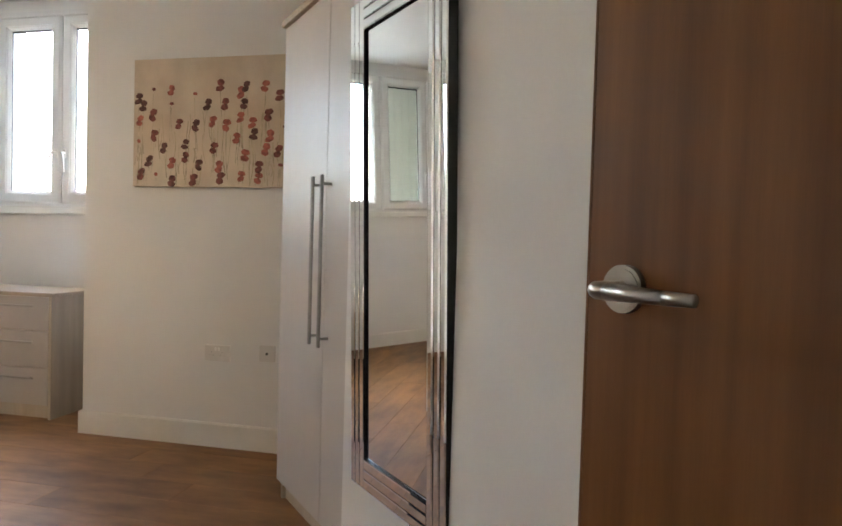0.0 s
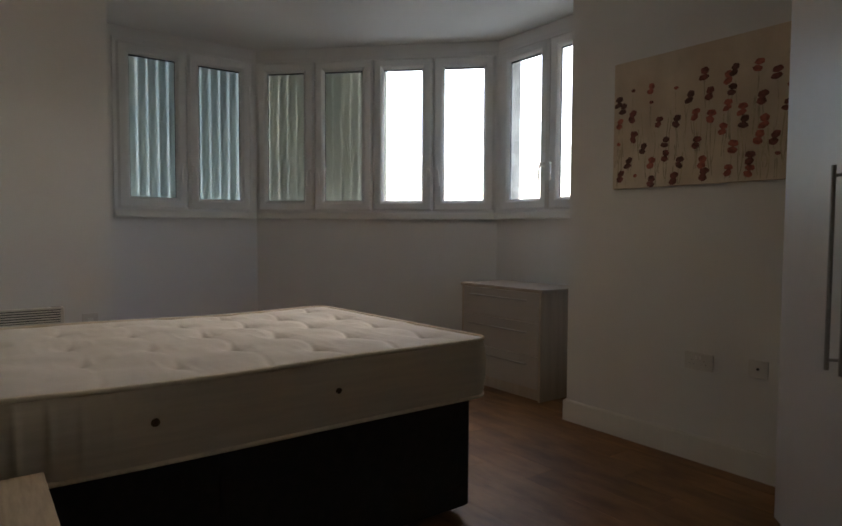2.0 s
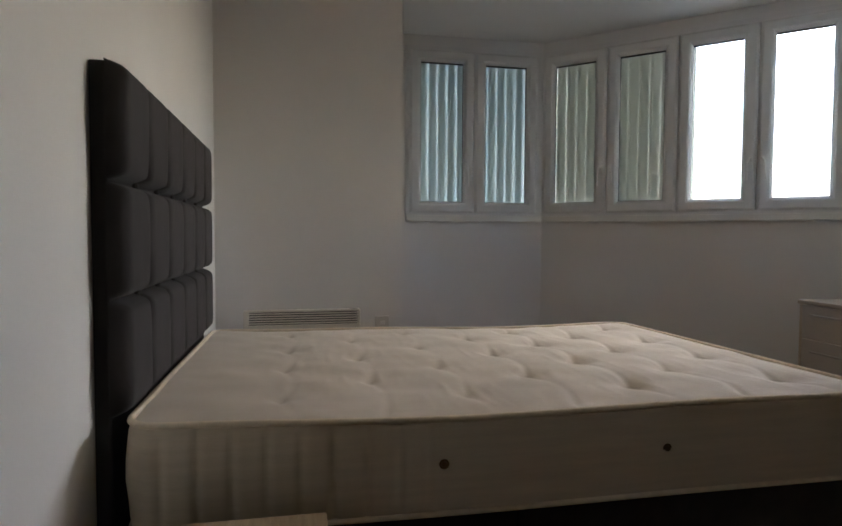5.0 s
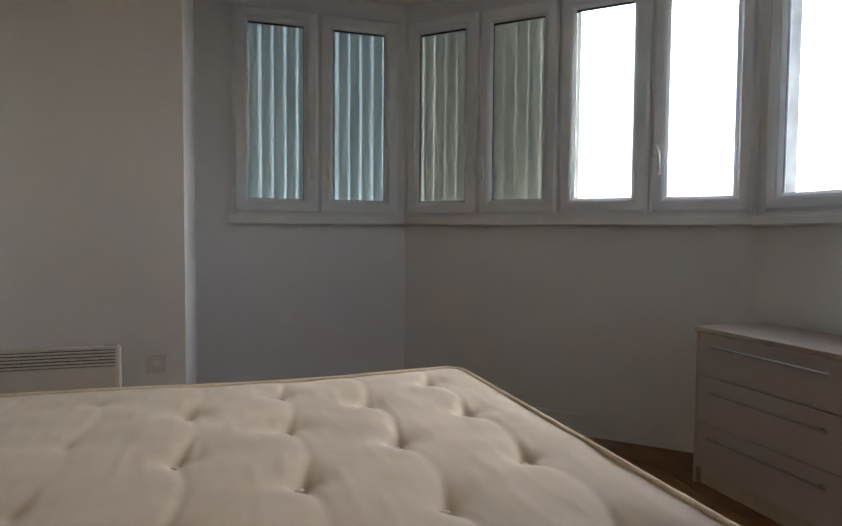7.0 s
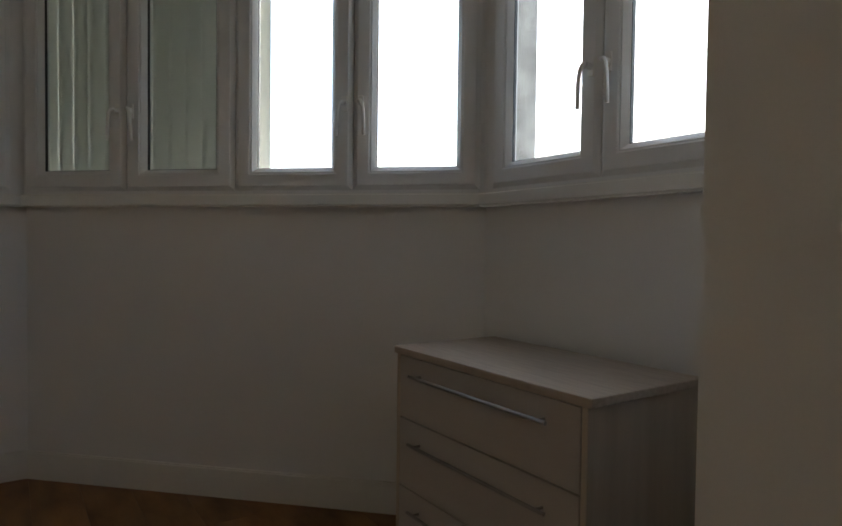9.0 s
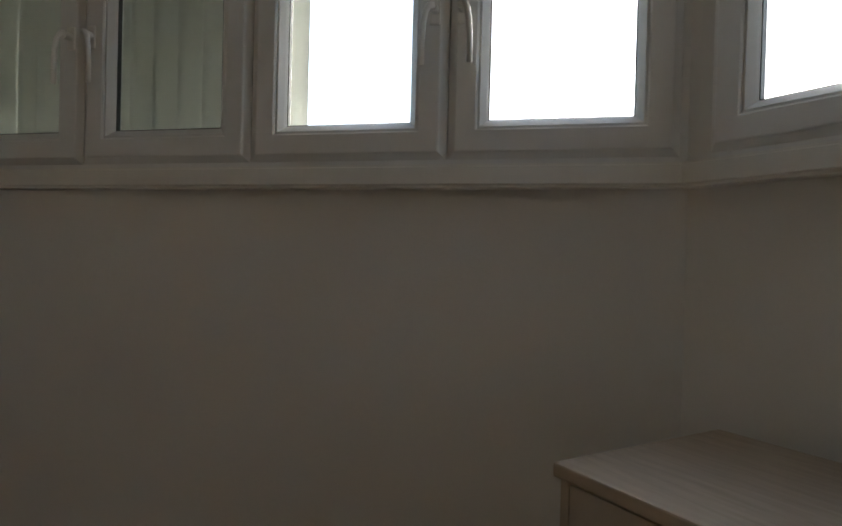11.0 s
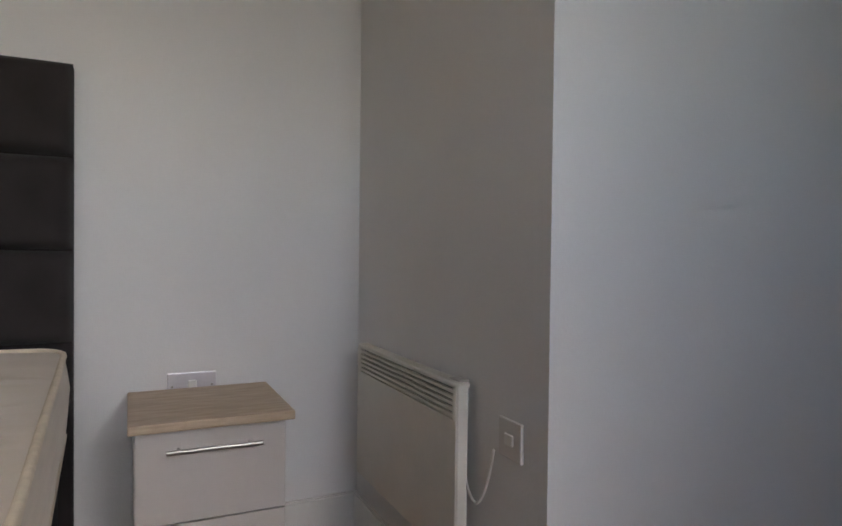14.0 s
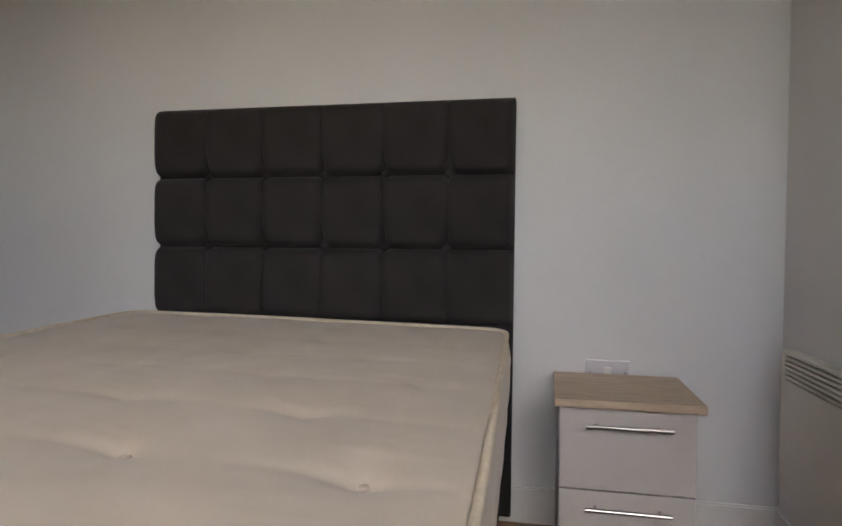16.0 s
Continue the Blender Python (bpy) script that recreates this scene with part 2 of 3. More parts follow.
def tube(points, r, seg=8):
    """A swept round tube along points."""
    bm = bmesh.new()
    rings = []
    pts = [Vector(p) for p in points]
    for i, p in enumerate(pts):
        d = (pts[min(i + 1, len(pts) - 1)] - pts[max(i - 1, 0)]).normalized()
        q = d.to_track_quat("Z", "Y")
        rings.append([bm.verts.new(p + q @ Vector((r * math.cos(a), r * math.sin(a), 0))) for a in [2 * math.pi * k / seg for k in range(seg)]])
    for a, b in zip(rings, rings[1:]):
        for k in range(seg):
            bm.faces.new((a[k], a[(k + 1) % seg], b[(k + 1) % seg], b[k]))
    bm.faces.new(rings[0]), bm.faces.new(rings[-1])
    return bm


def empty(name, m=None, label="", category="", group="", kind=""):
    ob = new(name)
    ob.empty_display_size = 0.1
    if m:
        ob.matrix_world = m
    return tagged(ob, label, category, group, kind)


def facing(x, y, z, out_x, out_y):
    """A frame with local y pointing into the wall, local -y out into the room along (out_x, out_y)."""
    return pose(x, y, z, 0, 0, math.degrees(math.atan2(out_x, -out_y)))


# ---- walls, ceiling, floor ----
OUT = offset(PLAN, 0.28)
OPEN = {"wall_door": [(0.175, 0.955, 0.0, 2.06)], "wall_bay_left": [(0.0, 1.16, 1.30, 2.665)], "wall_bay_middle": [(0.0, 9.0, 1.30, 2.665)],
        "wall_bay_right": [(0.164, 9.0, 1.30, 2.665)]}
for i, name in enumerate(NAMES):
    a, b, p, q = Vector(PLAN[i]), Vector(PLAN[(i + 1) % 12]), Vector(OUT[i]), Vector(OUT[(i + 1) % 12])
    length = (b - a).length
    d = (b - a) / length

    def at(s, far):
        if s <= 0:
            return tuple(p if far else a)
        if s >= length:
            return tuple(q if far else b)
        base = a + d * s
        return tuple(base + Vector((d.y, -d.x)) * 0.28) if far else tuple(base)
    bm = bmesh.new()
    cuts, s0 = OPEN.get(name, []), 0.0
    for u0, u1, z0, z1 in cuts:
        u1 = min(u1, length)
        if u0 > s0:
            prism([at(s0, 0), at(u0, 0), at(u0, 1), at(s0, 1)], 0, CEIL, bm)
        if z0 > 0:
            prism([at(u0, 0), at(u1, 0), at(u1, 1), at(u0, 1)], 0, z0, bm)
        prism([at(u0, 0), at(u1, 0), at(u1, 1), at(u0, 1)], z1, CEIL, bm)
        s0 = u1
    if s0 < length:
        prism([at(s0, 0), at(length, 0), at(length, 1), at(s0, 1)], 0, CEIL, bm)
    tagged(to_object(name, bm, M["wall"]), "off-white matt painted plaster wall", "wall", kind="structure")
tagged(to_object("ceiling", prism(OUT, CEIL + 0.002, CEIL + 0.2), M["ceiling"]), "white painted plaster ceiling", "ceiling", kind="structure")
floor = tagged(to_object("floor", prism(OUT, -0.12, -0.014), M["sub"]), "brown wood laminate plank floor", "floor", kind="structure")
tagged(to_object("ground", prism([(-400, -400), (400, -400), (400, 400), (-400, 400)], -9.2, -9.0), mat("far_ground", (0.2, 0.2, 0.19), 0.9, var=0.2, scale=0.05)),
       "pale grey ground far below the window", "ground", kind="structure")

# hall behind the doorway, closed and plain
HALL = [uc(-1.31 - 0.28, -1.30), uc(-1.31 - 0.28, -2.50), uc(-2.7, -2.50), uc(-2.7, -1.30)]
bm = bmesh.new()
for i in (1, 2, 3):
    a, b = Vector(HALL[i]), Vector(HALL[(i + 1) % 4])
    e = (b - a).normalized()
    n = Vector((-e.y, e.x))
    mid = sum((Vector(h) for h in HALL), Vector((0, 0))) / 4
    if (mid - a).dot(n) > 0:
        n = -n
    prism([tuple(a), tuple(b), tuple(b + n * 0.1), tuple(a + n * 0.1)], 0, 2.4, bm)
tagged(to_object("wall_hall", bm, M["wall"]), "plain painted hall wall behind the doorway", "wall", kind="structure")
tagged(to_object("ceiling_hall", prism(HALL, 2.4, 2.5), M["ceiling"]), "plain white hall ceiling", "ceiling", kind="structure")
tagged(to_object("floor_hall", prism(HALL, -0.1, 0.0), M["floor"]), "brown wood laminate hall floor", "floor", kind="structure")

# skirting boards
INN = offset(PLAN, -0.016)
for i, name in enumerate(NAMES):
    if name in ("wall_door",):
        continue
    j = (i + 1) % 12
    bm = prism([PLAN[i], PLAN[j], INN[j], INN[i]], 0.0, 0.13)
    top = [e for e in bm.edges if all(abs(v.co.z - 0.13) < 1e-4 for v in e.verts) and all((v.co.xy - Vector(INN[i])).length < 1e-4 or (v.co.xy - Vector(INN[j])).length < 1e-4 for v in e.verts)]
    bmesh.ops.bevel(bm, geom=top, offset=0.006, segments=2, affect="EDGES")
    tagged(to_object("baseboard", bm, M["gloss"]), "cream painted square skirting board", "skirting board", kind="structure")

# window sill boards, running round the bay
S_IN, S_OUT = offset(PLAN, -0.055), offset(PLAN, 0.02)
for i in (6, 7, 8):
    j = i + 1
    a_in, b_in, a_out, b_out = Vector(S_IN[i]), Vector(S_IN[j]), Vector(S_OUT[i]), Vector(S_OUT[j])
    if i == 6:
        a_in.y = a_out.y = 0.81
    if i == 8:
        b_in.x = b_out.x = 1.40
    bm = prism([tuple(a_in), tuple(b_in), tuple(b_out), tuple(a_out)], 1.267, 1.322)
    edges = [e for e in bm.edges if all((v.co.xy - a_in).length < 1e-4 or (v.co.xy - b_in).length < 1e-4 for v in e.verts) and abs(e.verts[0].co.z - e.verts[1].co.z) < 1e-4]
    bmesh.ops.bevel(bm, geom=edges, offset=0.008, segments=3, affect="EDGES")
    tagged(to_object("trim_sill", bm, M["gloss"]), "white painted window sill board", "window sill", kind="structure")


# ---- bay windows: pairs of white casements ----
def mitred(outer, inner, profile):
    """A frame with mitred corners: (x0, z0, x1, z1) outside and inside, profile of (share of the way in, y)."""
    bm = bmesh.new()
    rings = []
    for f, y in profile:
        x0, z0, x1, z1 = (a + (c - a) * f for a, c in zip(outer, inner))
        rings.append([bm.verts.new(p) for p in ((x0, y, z0), (x1, y, z0), (x1, y, z1), (x0, y, z1))])
    for a, c in zip(rings, rings[1:] + rings[:1]):
        for k in range(4):
            bm.faces.new((a[k], a[(k + 1) % 4], c[(k + 1) % 4], c[k]))
    return bm


def inset(x0, z0, x1, z1, d):
    return (x0 + d, z0 + d, x1 - d, z1 - d)


def casement(parent, x0, x1, z0, z1, handle_right):
    """One sash in local coordinates: x along, y into the wall, z up; its glass, gasket and handle."""
    w = 0.0885
    q, r = (x0, z0, x1, z1), w - 0.018
    profile = [(0, 0.05), (0, -0.001), (0.002, -0.003), (0.015, -0.012), (0.018, -0.0155), (0.021, -0.0165), (r - 0.004, -0.0165), (r, -0.013), (r, 0.05)]
    sash = part("sash", mitred(q, inset(*q, r), [(d / r, y) for d, y in profile]), M["upvc"], parent)
    bead = [(0, 0.03), (0, -0.0105), (0.25, -0.0105), (0.8, 0.003), (1, 0.009), (1, 0.03)]
    part("glazing_bead", mitred(inset(*q, r + 0.0004), inset(*q, w + 0.0054), bead), M["upvc"], sash)
    bm = bmesh.new()
    k = 0.0075
    for lo, hi in (((x0 + w - k, 0.0105, z1 - w - k * 2), (x1 - w + k, 0.024, z1 - w)), ((x0 + w, 0.0105, z0 + w), (x0 + w + k, 0.024, z1 - w - k)), ((x1 - w - k, 0.0105, z0 + w), (x1 - w, 0.024, z1 - w - k)),
                   ((x0 + w, 0.0105, z0 + w), (x1 - w, 0.024, z0 + w + k))):
        box(lo, hi, 0, 1, bm)
    part("gasket", bm, M["gasket"], sash, "thin black rubber gasket")
    pane = part("pane", box((x0 + w - 0.01, 0.016, z0 + w - 0.01), (x1 - w + 0.01, 0.022, z1 - w + 0.01)), M["glass"], sash, "clear glass pane")
    pane.visible_shadow = False
    hx = x1 - 0.032 if handle_right else x0 + 0.032
    hz, side = z0 + 0.352, -1 if handle_right else 1
    bm = box((hx - 0.013, -0.022, hz - 0.034), (hx + 0.013, -0.010, hz + 0.030), 0.005, 2)
    rod((hx, -0.016, hz), (hx, -0.046, hz), 0.0105, 14, bm)
    lever = [(hx - side * 0.004, -0.046, hz + 0.004), (hx + side * 0.008, -0.050, hz + 0.002), (hx + side * 0.016, -0.052, hz - 0.012), (hx + side * 0.021, -0.053, hz - 0.04),
             (hx + side * 0.023, -0.053, hz - 0.08), (hx + side * 0.024, -0.052, hz - 0.135)]
    part("lever", tube(lever, 0.0075, 10), M["plastic"], sash, "white curved lever", smooth=True)
    part("window_handle", bm, M["plastic"], sash, "white lever window handle")
    return sash


def window(name, m, pairs, width, first, gw=0.345, start=0.0):
    """A run of casement pairs with a fixed frame. pairs: the glass starts of each sash."""
    win = empty(name, m, "white plastic casement window with paired sashes, closed", "window", kind="structure")
    w, z0, z1 = 0.0885, 1.335, 2.632
    bm = mitred((start, 1.302, width, 2.664), (first - w + 0.014, z0 + 0.012, pairs[-1] + gw + w - 0.014, z1 - 0.012), [(0, 0.075), (0, -0.002), (1, -0.002), (1, 0.075)])
    for k in range(1, len(pairs)):
        mid = (pairs[k] + pairs[k - 1] + gw) / 2
        box((mid - 0.028, 0.046, z0), (mid + 0.028, 0.075, z1), 0.003, 1, bm)
    part("window_frame", bm, M["upvc"], win)
    for k, s in enumerate(pairs):
        casement(win, s - w + 0.0015, s + gw + w - 0.0015, z0, z1, k % 2 == 0)
    return win


P = 0.522
f2 = Vector((1, -1)).normalized()
window("window_1", facing(1.40, 3.41, 0, 0, -1), [0.113, 0.113 + 0.539], 1.128, 0.113, 0.362)
window("window_2", pose(2.55, 3.41, 0, 0, 0, -45), [0.10, 0.10 + P, 0.10 + 2 * P, 0.10 + 3 * P], 2.090, 0.10, start=0.022)
window("window_3", pose(4.045, 1.917, 0, 0, 0, -90), [0.145, 0.145 + P], 1.10, 0.145, start=0.03)
for corner in ([(2.515, 3.413), (2.551, 3.413), (2.589, 3.378), (2.656, 3.445), (2.60, 3.53), (2.515, 3.53)],
               [(4.009, 1.957), (4.049, 1.917), (4.049, 1.875), (4.14, 1.875), (4.14, 1.935), (4.075, 2.025)]):
    tagged(to_object("window_post", prism(corner, 1.296, 2.668), M["upvc"]), "white plastic corner post between windows", "window post", kind="structure")


# vertical blinds hanging behind the glass
def blind(name, m, width, step, seed, label, fabric, turn, cover, turned_at=9.0, start=0.25):
    rnd = random.Random(seed)
    top = empty(name, m, label, "blind")
    part("headrail", box((0, 0.10, 2.63), (width, 0.14, 2.66), 0.004), M["upvc"], top)
    x, turned = step * start, False
    while x < width:
        narrow = x > turned_at and not turned
        if narrow:
            x, turned = x - step * 0.28, True
        w, a = step * cover, radians(-70 if narrow else turn + rnd.uniform(-2, 2))
        bm = bmesh.new()
        cols, grid = 7, []
        for z in (1.31, 2.63):
            line = []
            for k in range(cols):
                s = (k / (cols - 1) - 0.5) * 2
                line.append(bm.verts.new((s * w * math.cos(a), s * w * math.sin(a) + 0.004 * (1 - s * s), z)))
            grid.append(line)
        for k in range(cols - 1):
            bm.faces.new((grid[0][k], grid[0][k + 1], grid[1][k + 1], grid[1][k]))
        bmesh.ops.solidify(bm, geom=bm.faces[:], thickness=0.0012)
        s = part("slat", bm, M[fabric], top, smooth=True)
        s.location = (x, 0.125 + rnd.uniform(-0.0008, 0.0008), 0)
        x += step * (0.66 if narrow else 1) + rnd.uniform(-0.002, 0.002)
    part("bottom_chain", tube([(0.01, 0.118, 1.345), (width * 0.5, 0.118, 1.339), (width - 0.01, 0.118, 1.345)], 0.0016, 6), M["plastic"], top, "white bead chain")
    return top


blind("vertical_blind", facing(1.42, 3.41, 0, 0, -1), 1.12, 0.080, 2, "pale blue-grey vertical slat blind, drawn across the window", "blind", 5, 0.89, 0.62)
blind("vertical_blind", pose(2.518, 3.442, 0, 0, 0, -45), 1.185, 0.0834, 5, "beige vertical slat blind, half drawn behind the window", "blind_beige", 4, 0.94, start=0.42)
tagged(to_object("wall_pier", prism([(4.14, 1.94), (4.345, 1.94), (4.345, 2.04), (4.27, 2.12), (4.15, 2.0)], 0.6, CEIL), mat("weathered_render", (0.36, 0.34, 0.31), 0.9, var=0.2, scale=9, bump=0.4, bump_scale=60)),
       "weathered grey rendered pier outside the bay", "wall", kind="structure")


# ---- bed ----
def pillow_panel(w, h, bulge, top_pull, low_pull, first=False, last=False):
    """A padded square of fabric in the yz plane, bulging along x, drawn in at the corners that hold a button."""
    bm = bmesh.new()
    k = 26
    rows = []
    for i in range(k + 1):
        for_row = []
        for j in range(k + 1):
            a, b = i / k * 2 - 1, j / k * 2 - 1
            a, b = math.copysign(1 - (1 - abs(a)) ** 1.4, a), math.copysign(1 - (1 - abs(b)) ** 1.4, b)
            outer = (first and a < 0) or (last and a > 0)
            pull = top_pull if b > 0 else low_pull
            seam = 0.16 + 0.62 * pull * math.exp(-((1 - abs(b)) / 0.55) ** 2)
            f = (1 - (0.9 if outer else seam) * abs(a) ** 11) * (1 - 0.92 * abs(b) ** 14)
            if not outer and pull:
                rho = 0.10 + 0.24 * pull
                dx, dz = abs(a) - 1 + rho, abs(b) - 1 + rho
                if dx > 0 and dz > 0:
                    d = min(1, max(0, (math.hypot(dx, dz) / rho - 0.72) / 0.33))
                    f *= 1 - 0.96 * d * d * (3 - 2 * d)
            f += 0.03 * noise.noise(Vector((a * 1.7, b * 1.7, w * 40 + h * 9)))
            tuck = 0.016 * abs(b) ** 4 if first and a < -0.5 else 0
            for_row.append(bm.verts.new((bulge * max(0, f), a * w / 2 + tuck * (-2 * a - 1), b * h / 2)))
        rows.append(for_row)
    for i in range(k):
        for j in range(k):
            bm.faces.new((rows[i][j], rows[i + 1][j], rows[i + 1][j + 1], rows[i][j + 1]))
    return bm


def headboard():
    hb = empty("headboard", pose(0, 0, 0), "tall charcoal velvet headboard padded in squares behind the bed", "headboard")
    part("backing", box((0.091, 0.070, 0.03), (0.128, 1.499, 1.546), 0.008, 3), M["velvet"], hb)
    cw, ch, y0, top = 0.2405, 0.2735, 0.0555, 1.553
    for r, (up, low) in enumerate(((0.0, 1.0), (0.35, 1.0), (0.35, 0.0))):
        for c in range(6):
            ob = part("padded_square", pillow_panel(cw - 0.001, ch - 0.004, 0.050, up, low, c == 0, c == 5), M["velvet"], hb, smooth=True)
            ob.location = (0.124, y0 + (c + 0.5) * cw, top - (r + 0.5) * ch)
    bm = bmesh.new()
    bmesh.ops.create_uvsphere(bm, u_segments=10, v_segments=6, radius=0.013, matrix=Matrix.Diagonal((0.6, 1, 1, 1)))
    button = part("button", bm, M["velvet"], hb, smooth=True)
    for r in (1, 2):
        for c in range(1, 6):
            ob = button if r == 1 and c == 1 else new("button", button.data)
            ob.parent = hb
            ob.location = (0.134, y0 + c * cw, top - r * ch)
    return hb


def rounded_loop(x0, x1, y0, y1, r, z, k=8):
    pts = []
    for cx, cy, a0 in ((x1 - r, y0 + r, -90), (x1 - r, y1 - r, 0), (x0 + r, y1 - r, 90), (x0 + r, y0 + r, 180)):
        for i in range(k + 1):
            a = radians(a0 + 90 * i / k)
            pts.append((cx + r * math.cos(a), cy + r * math.sin(a), z))
    return pts


def dense(loop, step):
    out = []
    for i, p in enumerate(loop):
        p, q = Vector(p), Vector(loop[(i + 1) % len(loop)])
        n = max(1, int((q - p).length / step))
        out += [p.lerp(q, j / n) for j in range(n)]
    return out


def sag(x, y):
    """How far the mattress edge dips along its length."""
    return -0.012 * math.sin(math.pi * min(1, max(0, (x - 0.1) / 2.03))) + 0.004 * math.sin(5.1 * x + 2 * y)


def lift(x, y):
    """The mattress is fuller at its head and on the door side."""
    f, g = min(1, max(0, (x - 0.17) / 2.0)), min(1, max(0, y / 1.48))
    return (0.023 * (1 - g) + 0.009 * g) * (1 - f) + (0.014 * (1 - g) - 0.023 * g) * f


def spread(x, y):
    """The mattress lies a little wider towards the foot."""
    f, g = (x - 0.17) / 1.965, y / 1.48
    return x + 0.045 * f * g, y + 0.075 * f * g


def mattress():
    x0, x1, y0, y1, zb, zt, r = 0.177, 2.190, -0.012, 1.480, 0.490, 0.712, 0.075
    bed = empty("mattress", pose(0, 0, 0), "cream tufted mattress with piped edges, bare, lying on the divan base", "mattress")
    # top, tufted
    nx, ny = 230, 130
    rows = [(0.50 + 0.2525 * c, 0.205 if c % 2 == 0 else 0.03) for c in range(7)]
    tufts = []
    for x, first_y in rows:
        for k in range(5):
            y = first_y + 0.372 * k
            if y0 + 0.07 < y < y1 - 0.07:
                tufts.append((x, y))
    tf = np.array(tufts)
    bm = bmesh.new()
    grid = []
    for i in range(nx + 1):
        line = []
        for j in range(ny + 1):
            u, v = i / nx, j / ny
            x, y = x0 + (x1 - x0) * u, y0 + (y1 - y0) * v
            # pull the corners round
            cx, cy = min(max(x, x0 + r), x1 - r), min(max(y, y0 + r), y1 - r)
            d = math.hypot(x - cx, y - cy)
            if abs(x - cx) > 0 and abs(y - cy) > 0 and d > 1e-9:
                m = max(abs(x - cx), abs(y - cy))
                x, y = cx + (x - cx) * m / d, cy + (y - cy) * m / d
            edge = min(x - x0, x1 - x, y - y0, y1 - y)
            z = zt + 0.007 * (1 - math.exp(-max(edge, 0) / 0.045)) + sag(x, y) + lift(x, y)
            near = float(np.min(np.hypot(tf[:, 0] - x, tf[:, 1] - y)))
            calm = min(1, max(0.42, (x - 0.75) / 0.7)) * min(1, max(0, edge / 0.07))
            z -= calm * (0.011 * math.exp(-(near / 0.020) ** 2) + 0.017 * math.exp(-(near / 0.06) ** 2))
            # each row of tufts is pulled into a scalloped crease across the bed
            for xr, first_y in rows:
                part_way = ((y - first_y) / 0.372) % 1
                off = x - xr - 0.034 * math.sin(math.pi * part_way) - 0.006 * noise.noise(Vector((xr * 7, y * 9, 2)))
                if abs(off) < 0.16:
                    pull = 0.22 + 0.78 * abs(2 * part_way - 1) ** 1.6
                    z -= calm * pull * (0.0085 * math.exp(-(off / 0.011) ** 2) + 0.009 * math.exp(-(off / (0.065 if off > 0 else 0.025)) ** 2))
            fade = min(1, max(0, (x - 0.40) / 0.08))
            z += 0.0040 * noise.noise(Vector((x * 9, y * 9, 1))) + 0.0045 * fade * max(0, noise.noise(Vector((x * 36, y * 7, 4)))) * math.exp(-(near / 0.15) ** 2)
            line.append(bm.verts.new((*spread(x, y), z)))
        grid.append(line)
    for i in range(nx):
        for j in range(ny):
            bm.faces.new((grid[i][j], grid[i + 1][j], grid[i + 1][j + 1], grid[i][j + 1]))
    part("quilted_top", bm, M["tick"], bed, smooth=True)
    # tuft buttons of pulled wool
    bm0 = bmesh.new()
    bmesh.ops.create_uvsphere(bm0, u_segments=8, v_segments=5, radius=0.009, matrix=Matrix.Diagonal((1.3, 1, 0.35, 1)))
    first = None
    for x, y in tufts:
        if first is None:
            first = part("tuft", bm0, M["tick"], bed, smooth=True)
            ob = first
        else:
            ob = new("tuft", first.data)
            ob.parent = bed
        ob.location = (*spread(x, y), zt - 0.021 + sag(x, y) + lift(x, y))
        ob.rotation_euler = (0, 0, random.uniform(0, 3))
    # border
    loop = dense(rounded_loop(x0, x1, y0, y1, r, 0), 0.007)
    n = len(loop)
    bm = bmesh.new()
    rings = []
    levels = [0.0, 0.04, 0.12, 0.28, 0.45, 0.62, 0.8, 0.92, 0.98, 1.0]
    mid = Vector(((x0 + x1) / 2, (y0 + y1) / 2, 0))
    for f in levels:
        ring = []
        for i, p in enumerate(loop):
            out = (loop[(i + 1) % n] - loop[i - 1]).normalized()
            out = Vector((out.y, -out.x, 0))
            b = 0.016 * math.sin(math.pi * f) ** 0.6
            if p.y < 0.05 and 0.22 < p.x < 0.86:
                seam = abs((p.x - 0.25) / 0.076 - round((p.x - 0.25) / 0.076)) * 0.076
                b += (0.004 - 0.011 * math.exp(-(seam / 0.008) ** 2)) * math.sin(math.pi * f) ** 0.5 * min(1, (0.9 - p.x) / 0.3)
            b += 0.003 * noise.noise(p * 11 + Vector((0, 0, f * 6))) * math.sin(math.pi * f)
            b += 0.0034 * math.sin(f * 34 + 2.5 * noise.noise(p * 3)) * math.sin(math.pi * f)
            q = p + out * b
            z = zb + (zt - zb) * f + sag(p.x, p.y) * (0.35 + 0.65 * f) + lift(p.x, p.y) * f
            ring.append(bm.verts.new((*spread(q.x, q.y), z)))
        rings.append(ring)
    for a, b in zip(rings, rings[1:]):
        for i in range(n):
            bm.faces.new((a[i], a[(i + 1) % n], b[(i + 1) % n], b[i]))
    bm.faces.new(rings[0])
    part("border", bm, M["tick_side"], bed, "cream woven border fabric", smooth=True)
    for z, f in ((zt + 0.002, 1.0), (zb + 0.004, 0.35)):
        pts = [Vector((*spread(p.x, p.y), z + sag(p.x, p.y) * f + (lift(p.x, p.y) if f == 1.0 else 0))) + (p - mid).normalized() * 0.003 for p in loop]
        part("piping", tube(pts + pts[:1], 0.0085, 8), M["piping"], bed, "cream piped seam", smooth=True)
